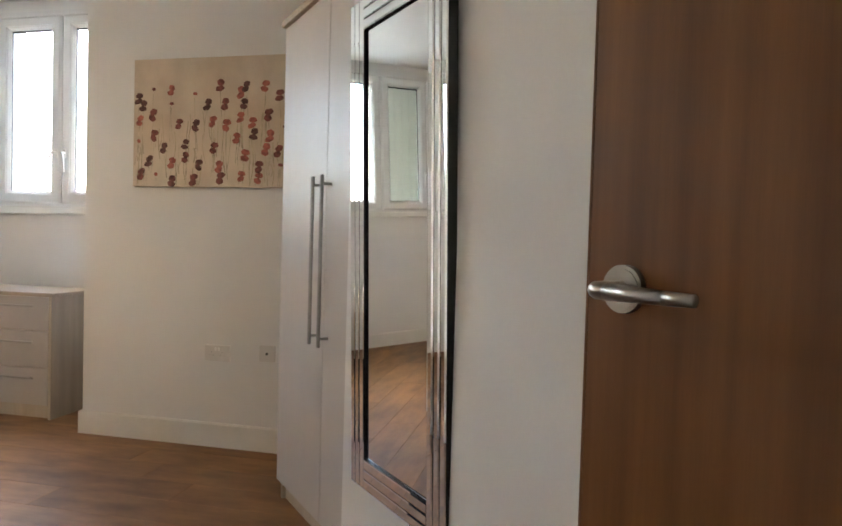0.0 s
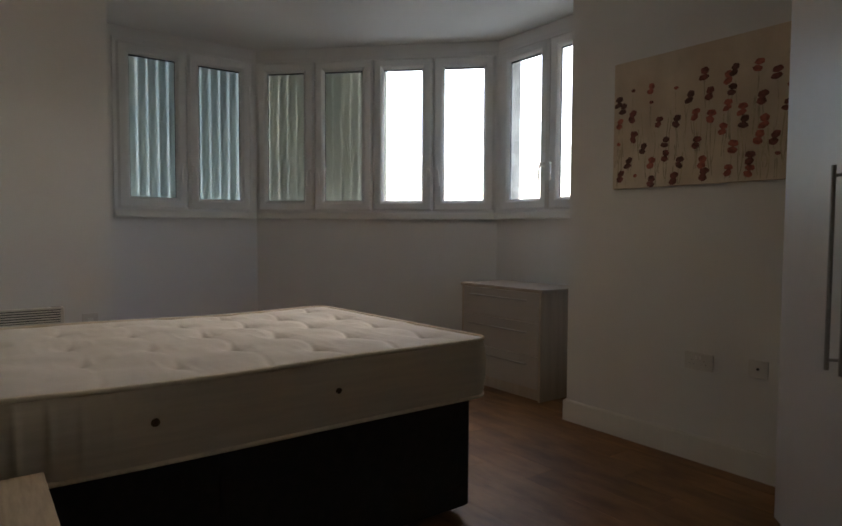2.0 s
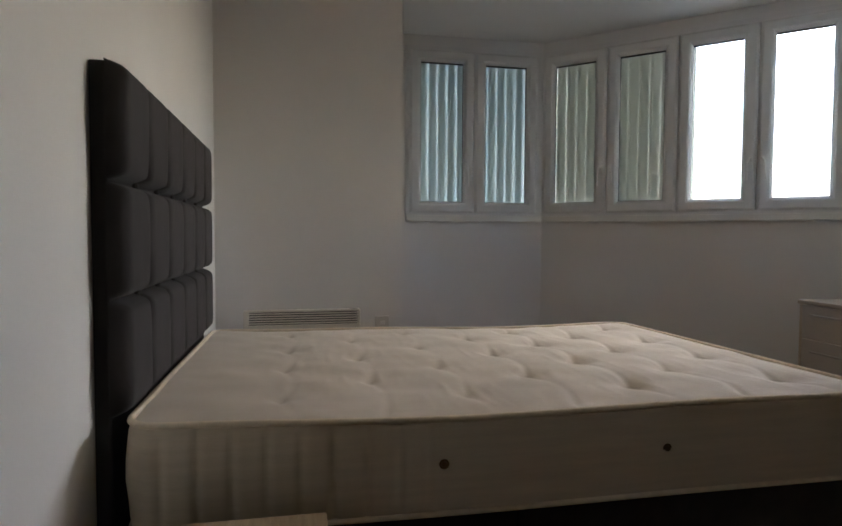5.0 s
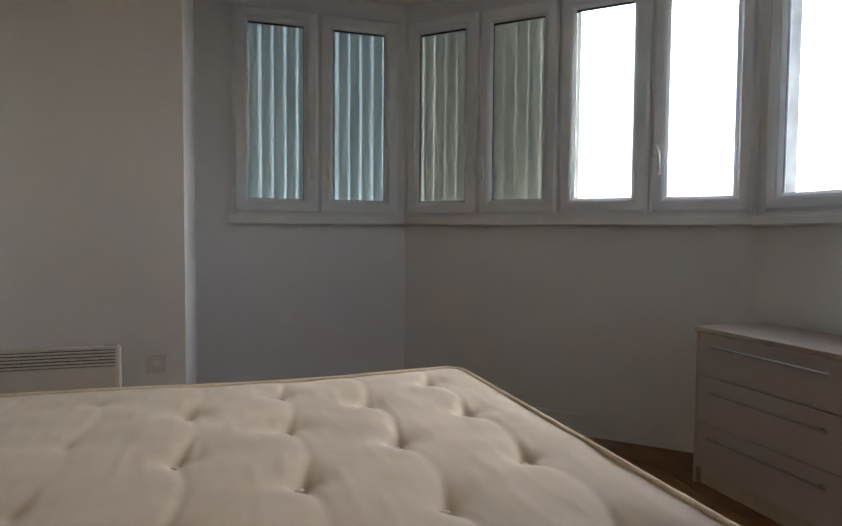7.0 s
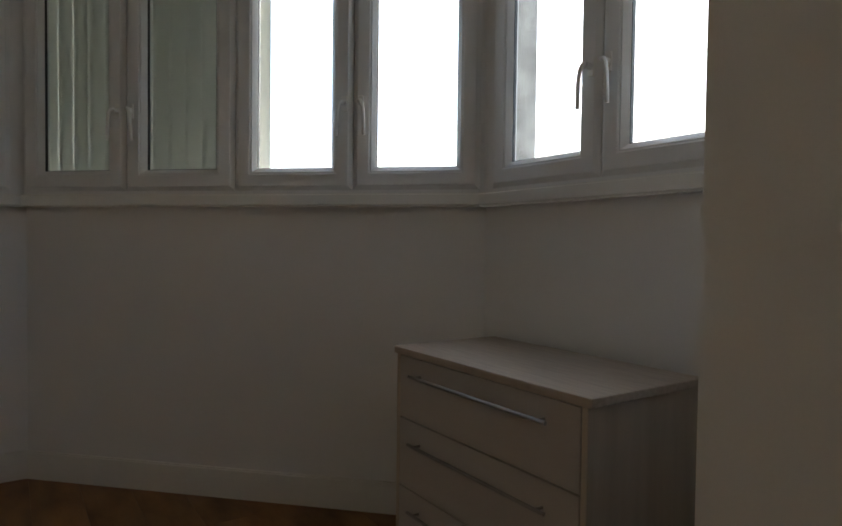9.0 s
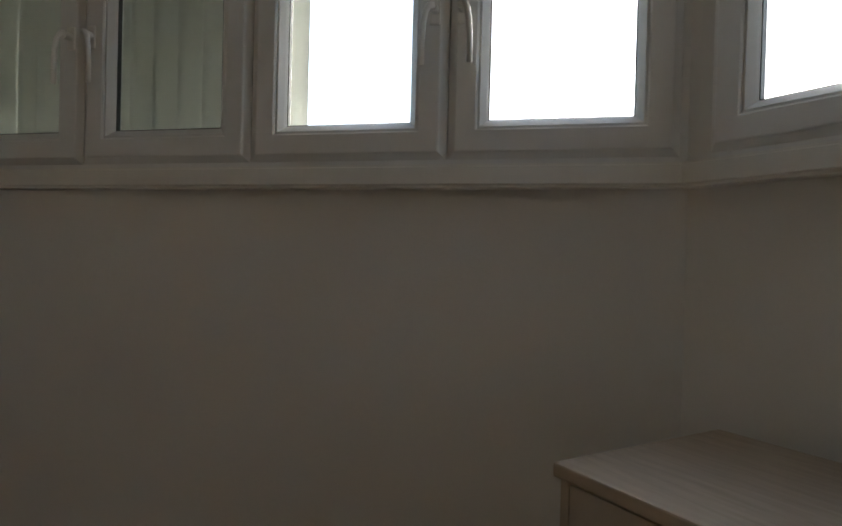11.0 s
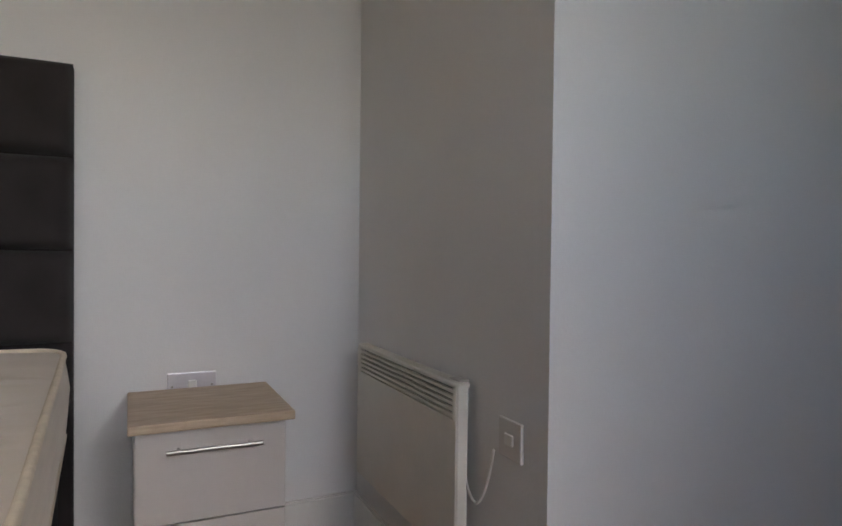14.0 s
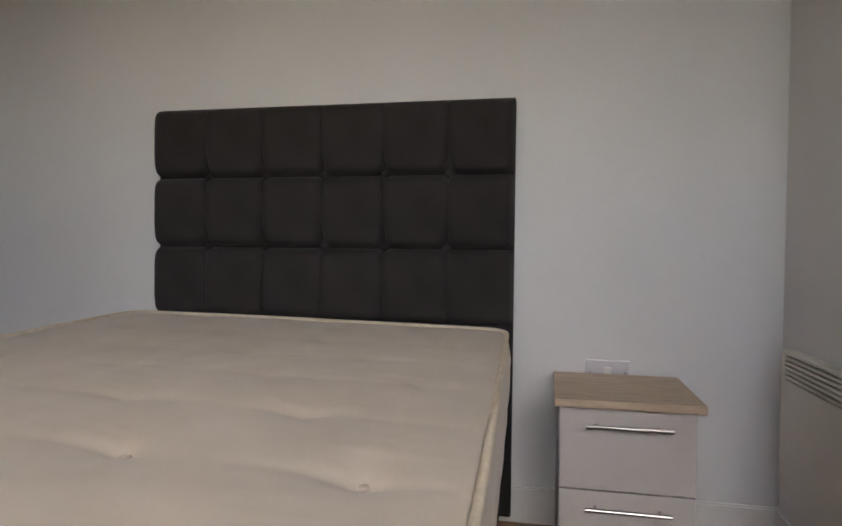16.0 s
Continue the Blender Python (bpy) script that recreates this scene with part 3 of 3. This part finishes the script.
    for x in (0.887, 1.476):
        bm = bmesh.new()
        rod((x, y0 - 0.020, 0.615), (x, y0 - 0.008, 0.615), 0.0125, 18, bm)
        rod((x, y0 - 0.023, 0.615), (x, y0 - 0.012, 0.615), 0.0075, 14, bm, 0.0095)
        part("air_vent", bm, M["brass"], bed, "small round dark metal air vent")
    return bed


def divan():
    base = empty("divan_base", pose(0, 0, 0), "black fabric divan bed base under the mattress", "bed base")
    part("front_half", box((0.130, 0.012, 0.035), (1.086, 1.462, 0.491), 0.018, 3), M["black"], base)
    part("foot_half", box((1.088, 0.012, 0.035), (2.110, 1.462, 0.491), 0.018, 3), M["black"], base)
    for x in (0.2, 0.95, 1.2, 1.98):
        for y in (0.10, 1.37):
            part("castor", rod((x, y, 0), (x, y, 0.05), 0.022, 14), M["gasket"], base)


headboard()
mattress()
divan()


# ---- bedside cabinets ----
def bar_handle(parent, p, q, out, r=0.006, post=0.028):
    p, q, out = Vector(p), Vector(q), Vector(out)
    d = (q - p).normalized()
    bm = rod(p + out * post, q + out * post, r, 14)
    for s in (p + d * 0.03, q - d * 0.03):
        rod(s, s + out * post, r * 0.75, 10, bm)
    return part("handle", bm, M["steel"], parent, "brushed steel bar handle", smooth=False)


def bedside(x, y, d, w, h):
    b = empty("bedside_cabinet", pose(x, y, 0), "grey bedside cabinet with pale oak top and steel bar handle", "bedside cabinet", "bedside cabinets")
    part("top", box((0, 0, h - 0.025), (d, w, h), 0.004, 2), M["oak"], b, "pale oak effect top")
    bm, e = bmesh.new(), h - 0.022
    box((0.008, 0.014, 0.0), (d - 0.036, 0.030, e), 0.001, 1, bm), box((0.008, w - 0.036, 0.0), (d - 0.036, w - 0.020, e), 0.001, 1, bm)
    box((0.008, 0.028, 0.0), (0.022, w - 0.034, e), 0.001, 1, bm), box((0.02, 0.028, 0.05), (d - 0.046, w - 0.034, 0.066), 0.001, 1, bm), box((d - 0.066, 0.028, 0.0), (d - 0.051, w - 0.034, 0.055), 0.001, 1, bm)
    part("carcass", bm, M["front"], b, "light grey panels")
    for z0, z1 in ((0.062, h / 2 + 0.015), (h / 2 + 0.019, h - 0.028)):
        dr = part("drawer_front", box((d - 0.036, 0.017, z0), (d - 0.018, w - 0.023, z1), 0.002, 2), M["front"], b, "light grey drawer front")
        bar_handle(dr, (d - 0.018, w / 2 - 0.120, z1 - 0.047), (d - 0.018, w / 2 + 0.120, z1 - 0.047), (1, 0, 0))
    return b


bedside(0.118, 1.644, 0.410, 0.420, 0.572)
bedside(0.195, -0.545, 0.410, 0.394, 0.578)


# ---- chest of drawers ----
def chest():
    ch = empty("chest_of_drawers", facing(3.573, 1.798, 0, -1, 0), "three-drawer chest in grey-beige wood effect with bar handles", "chest of drawers")
    w, d, h = 0.838, 0.440, 0.773
    part("top", box((-0.004, -0.004, h - 0.024), (w + 0.004, d, h), 0.004, 2), M["oak_grey"], ch, "grey oak effect top")
    for lo, hi in (((0.010, 0.001, 0.0), (0.028, d - 0.004, h - 0.024)), ((w - 0.028, 0.001, 0.0), (w - 0.010, d - 0.004, h - 0.024))):
        part("side_panel", box(lo, hi, 0.001, 1), M["oak_up"], ch, "pale oak effect side panel")
    part("back_panel", box((0.031, d - 0.012, 0.0), (w - 0.031, d - 0.004, h - 0.025)), M["oak_up"], ch)
    part("plinth", box((0.031, 0.03, 0.0), (w - 0.031, 0.045, 0.082), 0.001, 1), M["oak_up"], ch, "pale oak effect plinth")
    for z0, z1, zh in ((0.086, 0.309, 0.252), (0.314, 0.538, 0.472), (0.543, 0.746, 0.692)):
        dr = part("drawer_front", box((0.031, 0.0, z0), (w - 0.031, 0.018, z1), 0.002, 2), M["chest_front"], ch, "grey-beige drawer front")
        bar_handle(dr, (0.120, 0.0, zh), (0.722, 0.0, zh), (0, -1, 0), 0.0055, 0.026)
    return ch


chest()


# ---- wardrobe in its niche ----
def wardrobe():
    x, y = uc(1.533, -2.616)
    wr = empty("wardrobe", facing(x, y, 0, N.x, N.y), "tall cream two-door wardrobe with long steel bar handles", "wardrobe")
    w, d, h, j = 0.948, 0.54, 2.069, 0.4906
    bm = bmesh.new()
    box((0.0, 0.004, 0.0), (0.018, d, h - 0.03), 0.001, 1, bm), box((w - 0.018, 0.004, 0.0), (w, d, h - 0.03), 0.001, 1, bm)
    box((0.016, d - 0.01, 0.0), (w - 0.016, d, h - 0.03), 0, 1, bm), box((0.016, 0.004, 0.08), (w - 0.016, d - 0.01, 0.098), 0, 1, bm), box((0.016, 0.02, 0.0), (w - 0.016, 0.034, 0.085), 0, 1, bm)
    part("carcass", bm, M["oak_up"], wr, "pale oak effect carcass")
    part("cornice", box((-0.012, -0.034, h - 0.03), (w + 0.004, d, h), 0.006, 2), M["oak"], wr, "oak effect cornice")
    for a, b, hx in ((0.002, j - 0.0015, j - 0.044), (j + 0.0015, w - 0.002, j + 0.044)):
        dr = part("door", box((a, -0.018, 0.088), (b, 0.002, h - 0.034), 0.002, 2), M["wardrobe"], wr, "cream satin wardrobe door")
        bar_handle(dr, (hx, -0.018, 0.749), (hx, -0.018, 1.365), (0, -1, 0), 0.0070, 0.037)
    return wr


wardrobe()


# ---- wall mirror ----
def mirror():
    """A recessed centre panel inside a deep black-sided border faced with bevelled mirror strips."""
    x, y = uc(0.506, -2.480)
    mi = empty("wall_mirror", facing(x, y, 0, N.x, N.y) @ pose(0, 0, 1.1, 1.65, 0, 0.41), "tall silver wall mirror with faceted glass border and black sides", "mirror")
    w, z0, z1, t, e, deep = 0.477, -0.640, 0.667, 0.027, 0.081, 0.013
    part("backing", box((0, -t + deep - 0.002, z0), (w, -0.002, z1), 0.001, 1), M["frame_black"], mi, "black backing board")
    for lo, hi in (((0, z0), (e, z1)), ((w - e, z0), (w, z1)), ((e, z0), (w - e, z0 + e)), ((e, z1 - e), (w - e, z1))):
        part("border", box((lo[0], -t, lo[1]), (hi[0], -t + deep - 0.001, hi[1])), M["frame_black"], mi, "black-sided raised border")
    part("centre_panel", box((e + 0.001, -t + deep - 0.006, z0 + e + 0.001), (w - e - 0.001, -t + deep - 0.0025, z1 - e - 0.001), 0.0012, 1), M["mirror"], mi, "clear mirror panel")

    def strip(a, b, vertical, tilt=0.0, slope=0.004, rise=0.0014):
        """A bevelled glass strip with a flat face, which may lean inwards."""
        bm = bmesh.new()
        pts = [(a, -t - 0.0005), (a + slope, -t - rise), (b - slope, -t - rise - tilt), (b, -t - 0.0005)]
        ends = [[], []]
        for s, lo in ((0, z0 + 0.002), (1, z1 - 0.002)):
            for px, py in pts:
                ends[s].append(bm.verts.new((px, py, lo)) if vertical else bm.verts.new((e if s == 0 else w - e, py, px)))
        for k in range(4):
            bm.faces.new((ends[0][k], ends[0][(k + 1) % 4], ends[1][(k + 1) % 4], ends[1][k]))
        bm.faces.new(ends[0]), bm.faces.new(ends[1])
        part("bevelled_strip", bm, M["mirror"], mi, "bevelled mirror strip")
    third = e / 3
    for k in range(3):
        for base, vertical in ((0, True), (w - e, True), (z1 - e, False), (z0, False)):
            strip(base + k * third + 0.001, base + (k + 1) * third - 0.001, vertical, 0.0019 if base == w - e else 0.0)
    return mi


mirror()


# ---- bedroom door, standing open ----
def door_leaf():
    x, y = uc(-0.538, -2.276)
    dr = empty("door_1", facing(x, y, 0, N.x, N.y), "walnut veneered flush door standing open, steel lever handle", "door", kind="structure")
    leaf = part("leaf", box((0, 0.0, 0.008), (0.762, 0.044, 2.04), 0.0015, 1), M["door"], dr)
    part("lipping", box((-0.003, 0.0, 0.008), (0.0, 0.044, 2.04)), M["door"], leaf, "matching wood edge lipping")
    for s in (-1, 1):
        yb = 0.0 if s < 0 else 0.044
        cx, cz = 0.055, 1.082
        bm = rod((cx, yb, cz), (cx, yb + s * 0.008, cz), 0.0265, 36)
        rod((cx, yb, cz), (cx, yb + s * 0.0095, cz), 0.0225, 32, bm)
        hd = part("door_handle", bm, M["steel"], leaf, "brushed steel lever handle")
        rod_pts = [(cx, yb + s * 0.006, cz), (cx, yb + s * 0.036, cz), (cx + 0.003, yb + s * 0.050, cz), (cx + 0.012, yb + s * 0.057, cz), (cx + 0.03, yb + s * 0.058, cz)]
        bm = tube(rod_pts, 0.0092, 16)
        rod((cx + 0.024, yb + s * 0.058, cz), (cx + 0.092, yb + s * 0.057, cz - 0.001), 0.0094, 20, bm, 0.0070)
        rod((cx + 0.091, yb + s * 0.057, cz - 0.001), (cx + 0.122, yb + s * 0.056, cz - 0.001), 0.0068, 20, bm, 0.0060)
        part("lever", bm, M["steel"], hd, "tapered steel lever", smooth=True)
    for z in (0.25, 1.02, 1.80):
        part("hinge", rod((0.766, 0.040, z - 0.05), (0.766, 0.040, z + 0.05), 0.007, 12), M["steel"], leaf)


door_leaf()
bm = bmesh.new()
for c0, c1, z0, z1 in ((-1.50, -1.553, 0, 2.12), (-2.337, -2.39, 0, 2.12), (-1.50, -2.39, 2.062, 2.12)):
    p = [uc(-1.31, c0), uc(-1.31, c1), uc(-1.294, c1), uc(-1.294, c0)]
    prism(p, z0, z1, bm)
tagged(to_object("trim_door_frame", bm, M["gloss"]), "white painted door architrave", "door frame", kind="structure")


# ---- canvas picture ----
POPPIES = [(0.01, 0.48), (0.06, 0.44), (0.12, 0.52), (0.23, 0.52), (0.23, 0.44), (0.12, 0.39), (0.04, 0.36), (0.28, 0.34), (0.13, 0.28), (0.03, 0.24), (0.19,
              0.21), (0.32, 0.23), (0.24, 0.13), (0.1, 0.14), (0.05, 0.07), (0.14, 0.06), (0.24, 0.03), (0.37, 0.49), (0.45, 0.44), (0.38, 0.33), (0.48, 0.35),
              (0.52, 0.54), (0.55, 0.44), (0.56, 0.33), (0.49, 0.21), (0.32, 0.16), (0.4, 0.12), (0.52, 0.11), (0.53, 0.05), (0.37, 0.04), (0.64, 0.5), (0.67,
              0.53), (0.66, 0.44), (0.64, 0.37), (0.71, 0.34), (0.62, 0.26), (0.72, 0.28), (0.67, 0.17), (0.79, 0.2), (0.75, 0.11), (0.65, 0.06), (0.75, 0.05),
              (0.78, 0.53), (0.8, 0.38), (0.81, 0.27), (0.86, 0.48), (0.86, 0.19), (0.87, 0.11)]


def petal(bm, cx, cz, rx, rz, turn, y, rnd):
    k, ph = 16, rnd.uniform(0, 6)
    ring = []
    for i in range(k):
        a = 2 * math.pi * i / k
        g = 1 + 0.10 * math.sin(2 * a + ph) + 0.07 * math.sin(5 * a + 2 * ph)
        px, pz = rx * g * math.cos(a), rz * g * math.sin(a)
        ring.append(bm.verts.new((cx + px * math.cos(turn) - pz * math.sin(turn), y, cz + px * math.sin(turn) + pz * math.cos(turn))))
    bm.faces.new(ring)


def stroke(bm, x0, z0, x1, z1, t, y, bend):
    pts = []
    for i in range(7):
        f = i / 6
        pts.append((x0 + (x1 - x0) * f + bend * math.sin(math.pi * f), z0 + (z1 - z0) * f))
    left, right = [bm.verts.new((a - t, y, b)) for a, b in pts], [bm.verts.new((a + t, y, b)) for a, b in pts]
    for i in range(6):
        bm.faces.new((left[i], right[i], right[i + 1], left[i + 1]))


def canvas():
    w, h = 1.03, 0.69
    cv = empty("canvas_picture", facing(3.437, 0.292, 1.405, -1, 0), "cream canvas picture of dark red poppies on the wall", "picture")
    part("canvas", box((0, -0.034, 0), (w, -0.001, h), 0.004, 2), M["canvas"], cv)
    rnd = random.Random(11)
    heads = list(POPPIES) + [(0.93, 0.44), (0.96, 0.30), (0.91, 0.33), (0.95, 0.15), (0.99, 0.22), (0.98, 0.48)]
    for x, z in heads:
        x = max(x, 0.032)
        bm = bmesh.new()
        small = rnd.random() < 0.09
        r = 0.013 if small else rnd.uniform(0.0205, 0.025)
        lean = rnd.uniform(-0.35, 0.35)
        petal(bm, x + 0.003, min(z + r * 0.55, h - 0.03), r * 0.95, r * 0.72, lean, -0.0352, rnd)
        if not small:
            petal(bm, x - 0.004 + rnd.uniform(-0.003, 0.003), max(z - r * 0.75, 0.016), r * 1.0, r * 0.66, lean + rnd.uniform(-0.4, 0.4), -0.0356, rnd)
        part("poppy", bm, M[rnd.choice(("red", "red", "maroon", "maroon", "plum"))], cv)
        bm = bmesh.new()
        foot = max(0.008, z - rnd.uniform(0.12, 0.34))
        if z - r > foot + 0.02:
            stroke(bm, x, z - r, x + rnd.uniform(-0.02, 0.02), foot, rnd.uniform(0.0012, 0.0026), -0.0346, rnd.uniform(-0.008, 0.008))
            part("stem", bm, M["stem"], cv)
    for k in range(60):
        x, z = rnd.uniform(0.02, w - 0.02), rnd.uniform(0.10, 0.42)
        bm = bmesh.new()
        stroke(bm, x, z, x + rnd.uniform(-0.02, 0.02), max(0.008, z - rnd.uniform(0.06, 0.2)), rnd.uniform(0.0015, 0.004), -0.0343, rnd.uniform(-0.01, 0.01))
        part("grass_stroke", bm, M["grass_ink"], cv)
    return cv


canvas()


# ---- electric fittings ----
def socket(name, m, w, label, category, kind_of):
    s = empty(name, m, label, category)
    part("plate", box((0, -0.009, 0), (w, 0, 0.086), 0.003, 2), M["plate_steel"] if kind_of == "spur" else M["plate"], s)
    bm = bmesh.new()
    if kind_of == "double":
        for x in (0.028, 0.092):
            for dx, dz, a, b in ((0.0115, 0.048, 0.003, 0.006), (0.0, 0.030, 0.006, 0.003), (0.022, 0.030, 0.006, 0.003)):
                box((x + dx - a / 2, -0.0095, dz - b / 2), (x + dx + a / 2, -0.0085, dz + b / 2), 0, 1, bm)
        tagged(part("pin_holes", bm, M["slot"], s, "grey socket slots"), kind="stuff")
        for x in (0.058, 0.078):
            part("switch", box((x, -0.013, 0.056), (x + 0.011, -0.008, 0.074), 0.002, 1), M["plastic"], s)
    elif kind_of == "fused":
        part("fuse_holder", box((w / 2 - 0.016, -0.0125, 0.030), (w / 2 + 0.016, -0.008, 0.056), 0.002, 1), M["plastic"], s, "white fuse holder")
    elif kind_of == "aerial":
        rod((w / 2, -0.0145, 0.043), (w / 2, -0.008, 0.043), 0.0065, 14, bm)
        part("aerial_outlet", bm, M["dark"], s, "dark round aerial outlet")
    else:
        part("switch", box((w / 2 - 0.014, -0.0135, 0.032), (w / 2 + 0.014, -0.008, 0.062), 0.003, 1), M["plastic"], s, "white rocker switch")
        for x in (0.014, w - 0.014):
            part("screw", rod((x, -0.0105, 0.043), (x, -0.008, 0.043), 0.004, 10), M["steel"], s)
    return s


socket("double_socket", facing(3.437, -0.150, 0.469, -1, 0), 0.150, "white plastic double wall socket above the skirting", "socket", "double")
socket("aerial_socket", facing(3.437, -0.470, 0.483, -1, 0), 0.090, "white plastic aerial outlet on the wall", "aerial socket", "aerial")
socket("wall_switch", facing(0.0725, 1.759, 0.5265, 1, 0), 0.150, "steel wall plate with white rocker switch", "switch", "spur")
socket("fused_spur", facing(1.03, 2.41, 0.560, 0, -1), 0.088, "white plastic fused outlet beside the heater", "outlet", "fused")


def heater():
    he = empty("panel_heater", facing(0.233, 2.41, 0.003, 0, -1), "white wall-mounted electric panel heater with louvred top", "heater")
    w, z0, z1, d = 0.694, 0.262, 0.698, 0.062
    part("front_panel", box((0, -d, z0), (w, -d + 0.012, 0.608), 0.003, 2), M["heater"], he)
    part("top_panel", box((0, -d, 0.684), (w, -0.022, z1), 0.006, 2), M["heater"], he)
    for x0, x1 in ((0.001, 0.031), (w - 0.017, w - 0.001)):
        part("grille_end", box((x0, -d + 0.0005, 0.606), (x1, -d + 0.012, 0.686)), M["heater"], he)
    for x0, x1 in ((-0.003, 0.010), (w - 0.010, w + 0.003)):
        part("side_panel", box((x0, -d + 0.003, z0 - 0.002), (x1, -0.032, z1 - 0.003), 0.004, 2), M["heater"], he)
    part("back_panel", box((0.011, -0.038, z0), (w - 0.011, -0.023, 0.683)), M["heater"], he)
    part("inner", box((0.014, -d + 0.016, 0.60), (w - 0.014, -d + 0.03, 0.685)), M["dark"], he, "dark inside of the heater")
    for k in range(5):
        z = 0.6125 + k * 0.0146
        part("louvre", box((0.03, -d + 0.001, z), (w - 0.014, -d + 0.012, z + 0.0084), 0.001, 1), M["heater"], he)
    part("thermostat", box((w - 0.064, -d + 0.014, z1), (w - 0.012, -d + 0.044, z1 + 0.004), 0.002, 1), mat("grey_dial", (0.45, 0.42, 0.38), 0.5), he, "small grey control panel")
    for x in (0.15, w - 0.15):
        part("bracket", box((x, -0.022, 0.33), (x + 0.03, 0, 0.66)), M["heater"], he)
    pts = []
    for i in range(21):
        f = i / 20
        pts.append((w - 0.02 + 0.105 * f, -0.03 + 0.02 * f, 0.50 - 0.11 * math.sin(math.pi * f) ** 0.8 + 0.06 * f))
    part("cable", tube(pts, 0.0035, 8), M["plastic"], he, "white mains cable", smooth=True)
    return he


heater()
det = empty("smoke_detector", pose(1.64, 2.40, CEIL), "small white round detector on the ceiling", "smoke detector")
part("base", rod((0, 0, -0.014), (0, 0, 0.001), 0.055, 36), M["plastic"], det)
part("cover", rod((0, 0, -0.034), (0, 0, -0.014), 0.036, 36, None, 0.05), M["plastic"], det)


# ---- pendant lamp ----
LOW = 2.21   # underside of the lampshade


def pendant():
    pl = empty("pendant_lamp", pose(1.44, 0.55, 0), "cream fabric drum pendant lamp, lit, hanging from the ceiling", "lamp")
    part("ceiling_rose", rod((0, 0, CEIL - 0.03), (0, 0, CEIL), 0.045, 28, None, 0.05), M["plastic"], pl)
    part("flex", rod((0, 0, LOW + 0.20), (0, 0, CEIL - 0.02), 0.0035, 8), M["plastic"], pl)
    bm = bmesh.new()
    k = 40
    a = [[bm.verts.new((0.20 * math.cos(2 * math.pi * i / k), 0.20 * math.sin(2 * math.pi * i / k), z)) for i in range(k)] for z in (LOW, LOW + 0.24)]
    for i in range(k):
        bm.faces.new((a[0][i], a[0][(i + 1) % k], a[1][(i + 1) % k], a[1][i]))
    bmesh.ops.solidify(bm, geom=bm.faces[:], thickness=0.0015)
    part("shade", bm, M["shade"], pl, "cream fabric drum shade", smooth=True)
    bm = bmesh.new()
    bmesh.ops.create_uvsphere(bm, u_segments=16, v_segments=10, radius=0.03, matrix=Matrix.Translation((0, 0, LOW + 0.11)))
    b = part("bulb", bm, M["bulb"], pl, "glowing warm bulb", smooth=True)
    b.visible_shadow = False
    part("diffuser", rod((0, 0, LOW + 0.002), (0, 0, LOW + 0.008), 0.192, 40), M["diffuser"], pl, "glowing frosted diffuser disc")
    part("lampholder", rod((0, 0, LOW + 0.14), (0, 0, LOW + 0.21), 0.018, 16), M["plastic"], pl)
    lamp = new("pendant_light", bpy.data.lights.new("pendant_light", "POINT"))
    lamp.data.energy, lamp.data.color, lamp.data.shadow_soft_size = 0.13, (1.0, 0.72, 0.43), 0.03
    lamp.location = (1.44, 0.55, LOW + 0.11)


pendant()

# ---- laminate planks ----
rows, pw = 0, 0.19
UNDER = offset(PLAN, 0.10)


def spans(x):
    """Where the line at this x runs inside the room."""
    ys = []
    for i in range(len(UNDER)):
        (ax, ay), (bx, by) = UNDER[i], UNDER[(i + 1) % len(UNDER)]
        if (ax <= x) != (bx <= x):
            ys.append(ay + (by - ay) * (x - ax) / (bx - ax))
    ys.sort()
    return list(zip(ys[::2], ys[1::2]))


plank_rnd = random.Random(4)
cache = {}
x = -0.10
while x < 4.2:
    for y0, y1 in spans(x + pw / 2):
        y = y0 - plank_rnd.uniform(0, 1.0)
        while y < y1:
            lo, hi = max(y, y0), min(y + 1.2, y1)
            if hi - lo > 0.03:
                key = round(hi - lo, 3)
                if key not in cache:
                    bm = box((0.0004, 0.0004, -0.014), (pw - 0.0004, key - 0.0004, 0.0), 0.0008, 1)
                    cache[key] = to_object("plank", bm, M["floor"], floor)
                    ob = cache[key]
                else:
                    ob = new("plank", cache[key].data)
                    ob.parent = floor
                ob.location = (x, lo, 0)
            y += 1.2
    x += pw
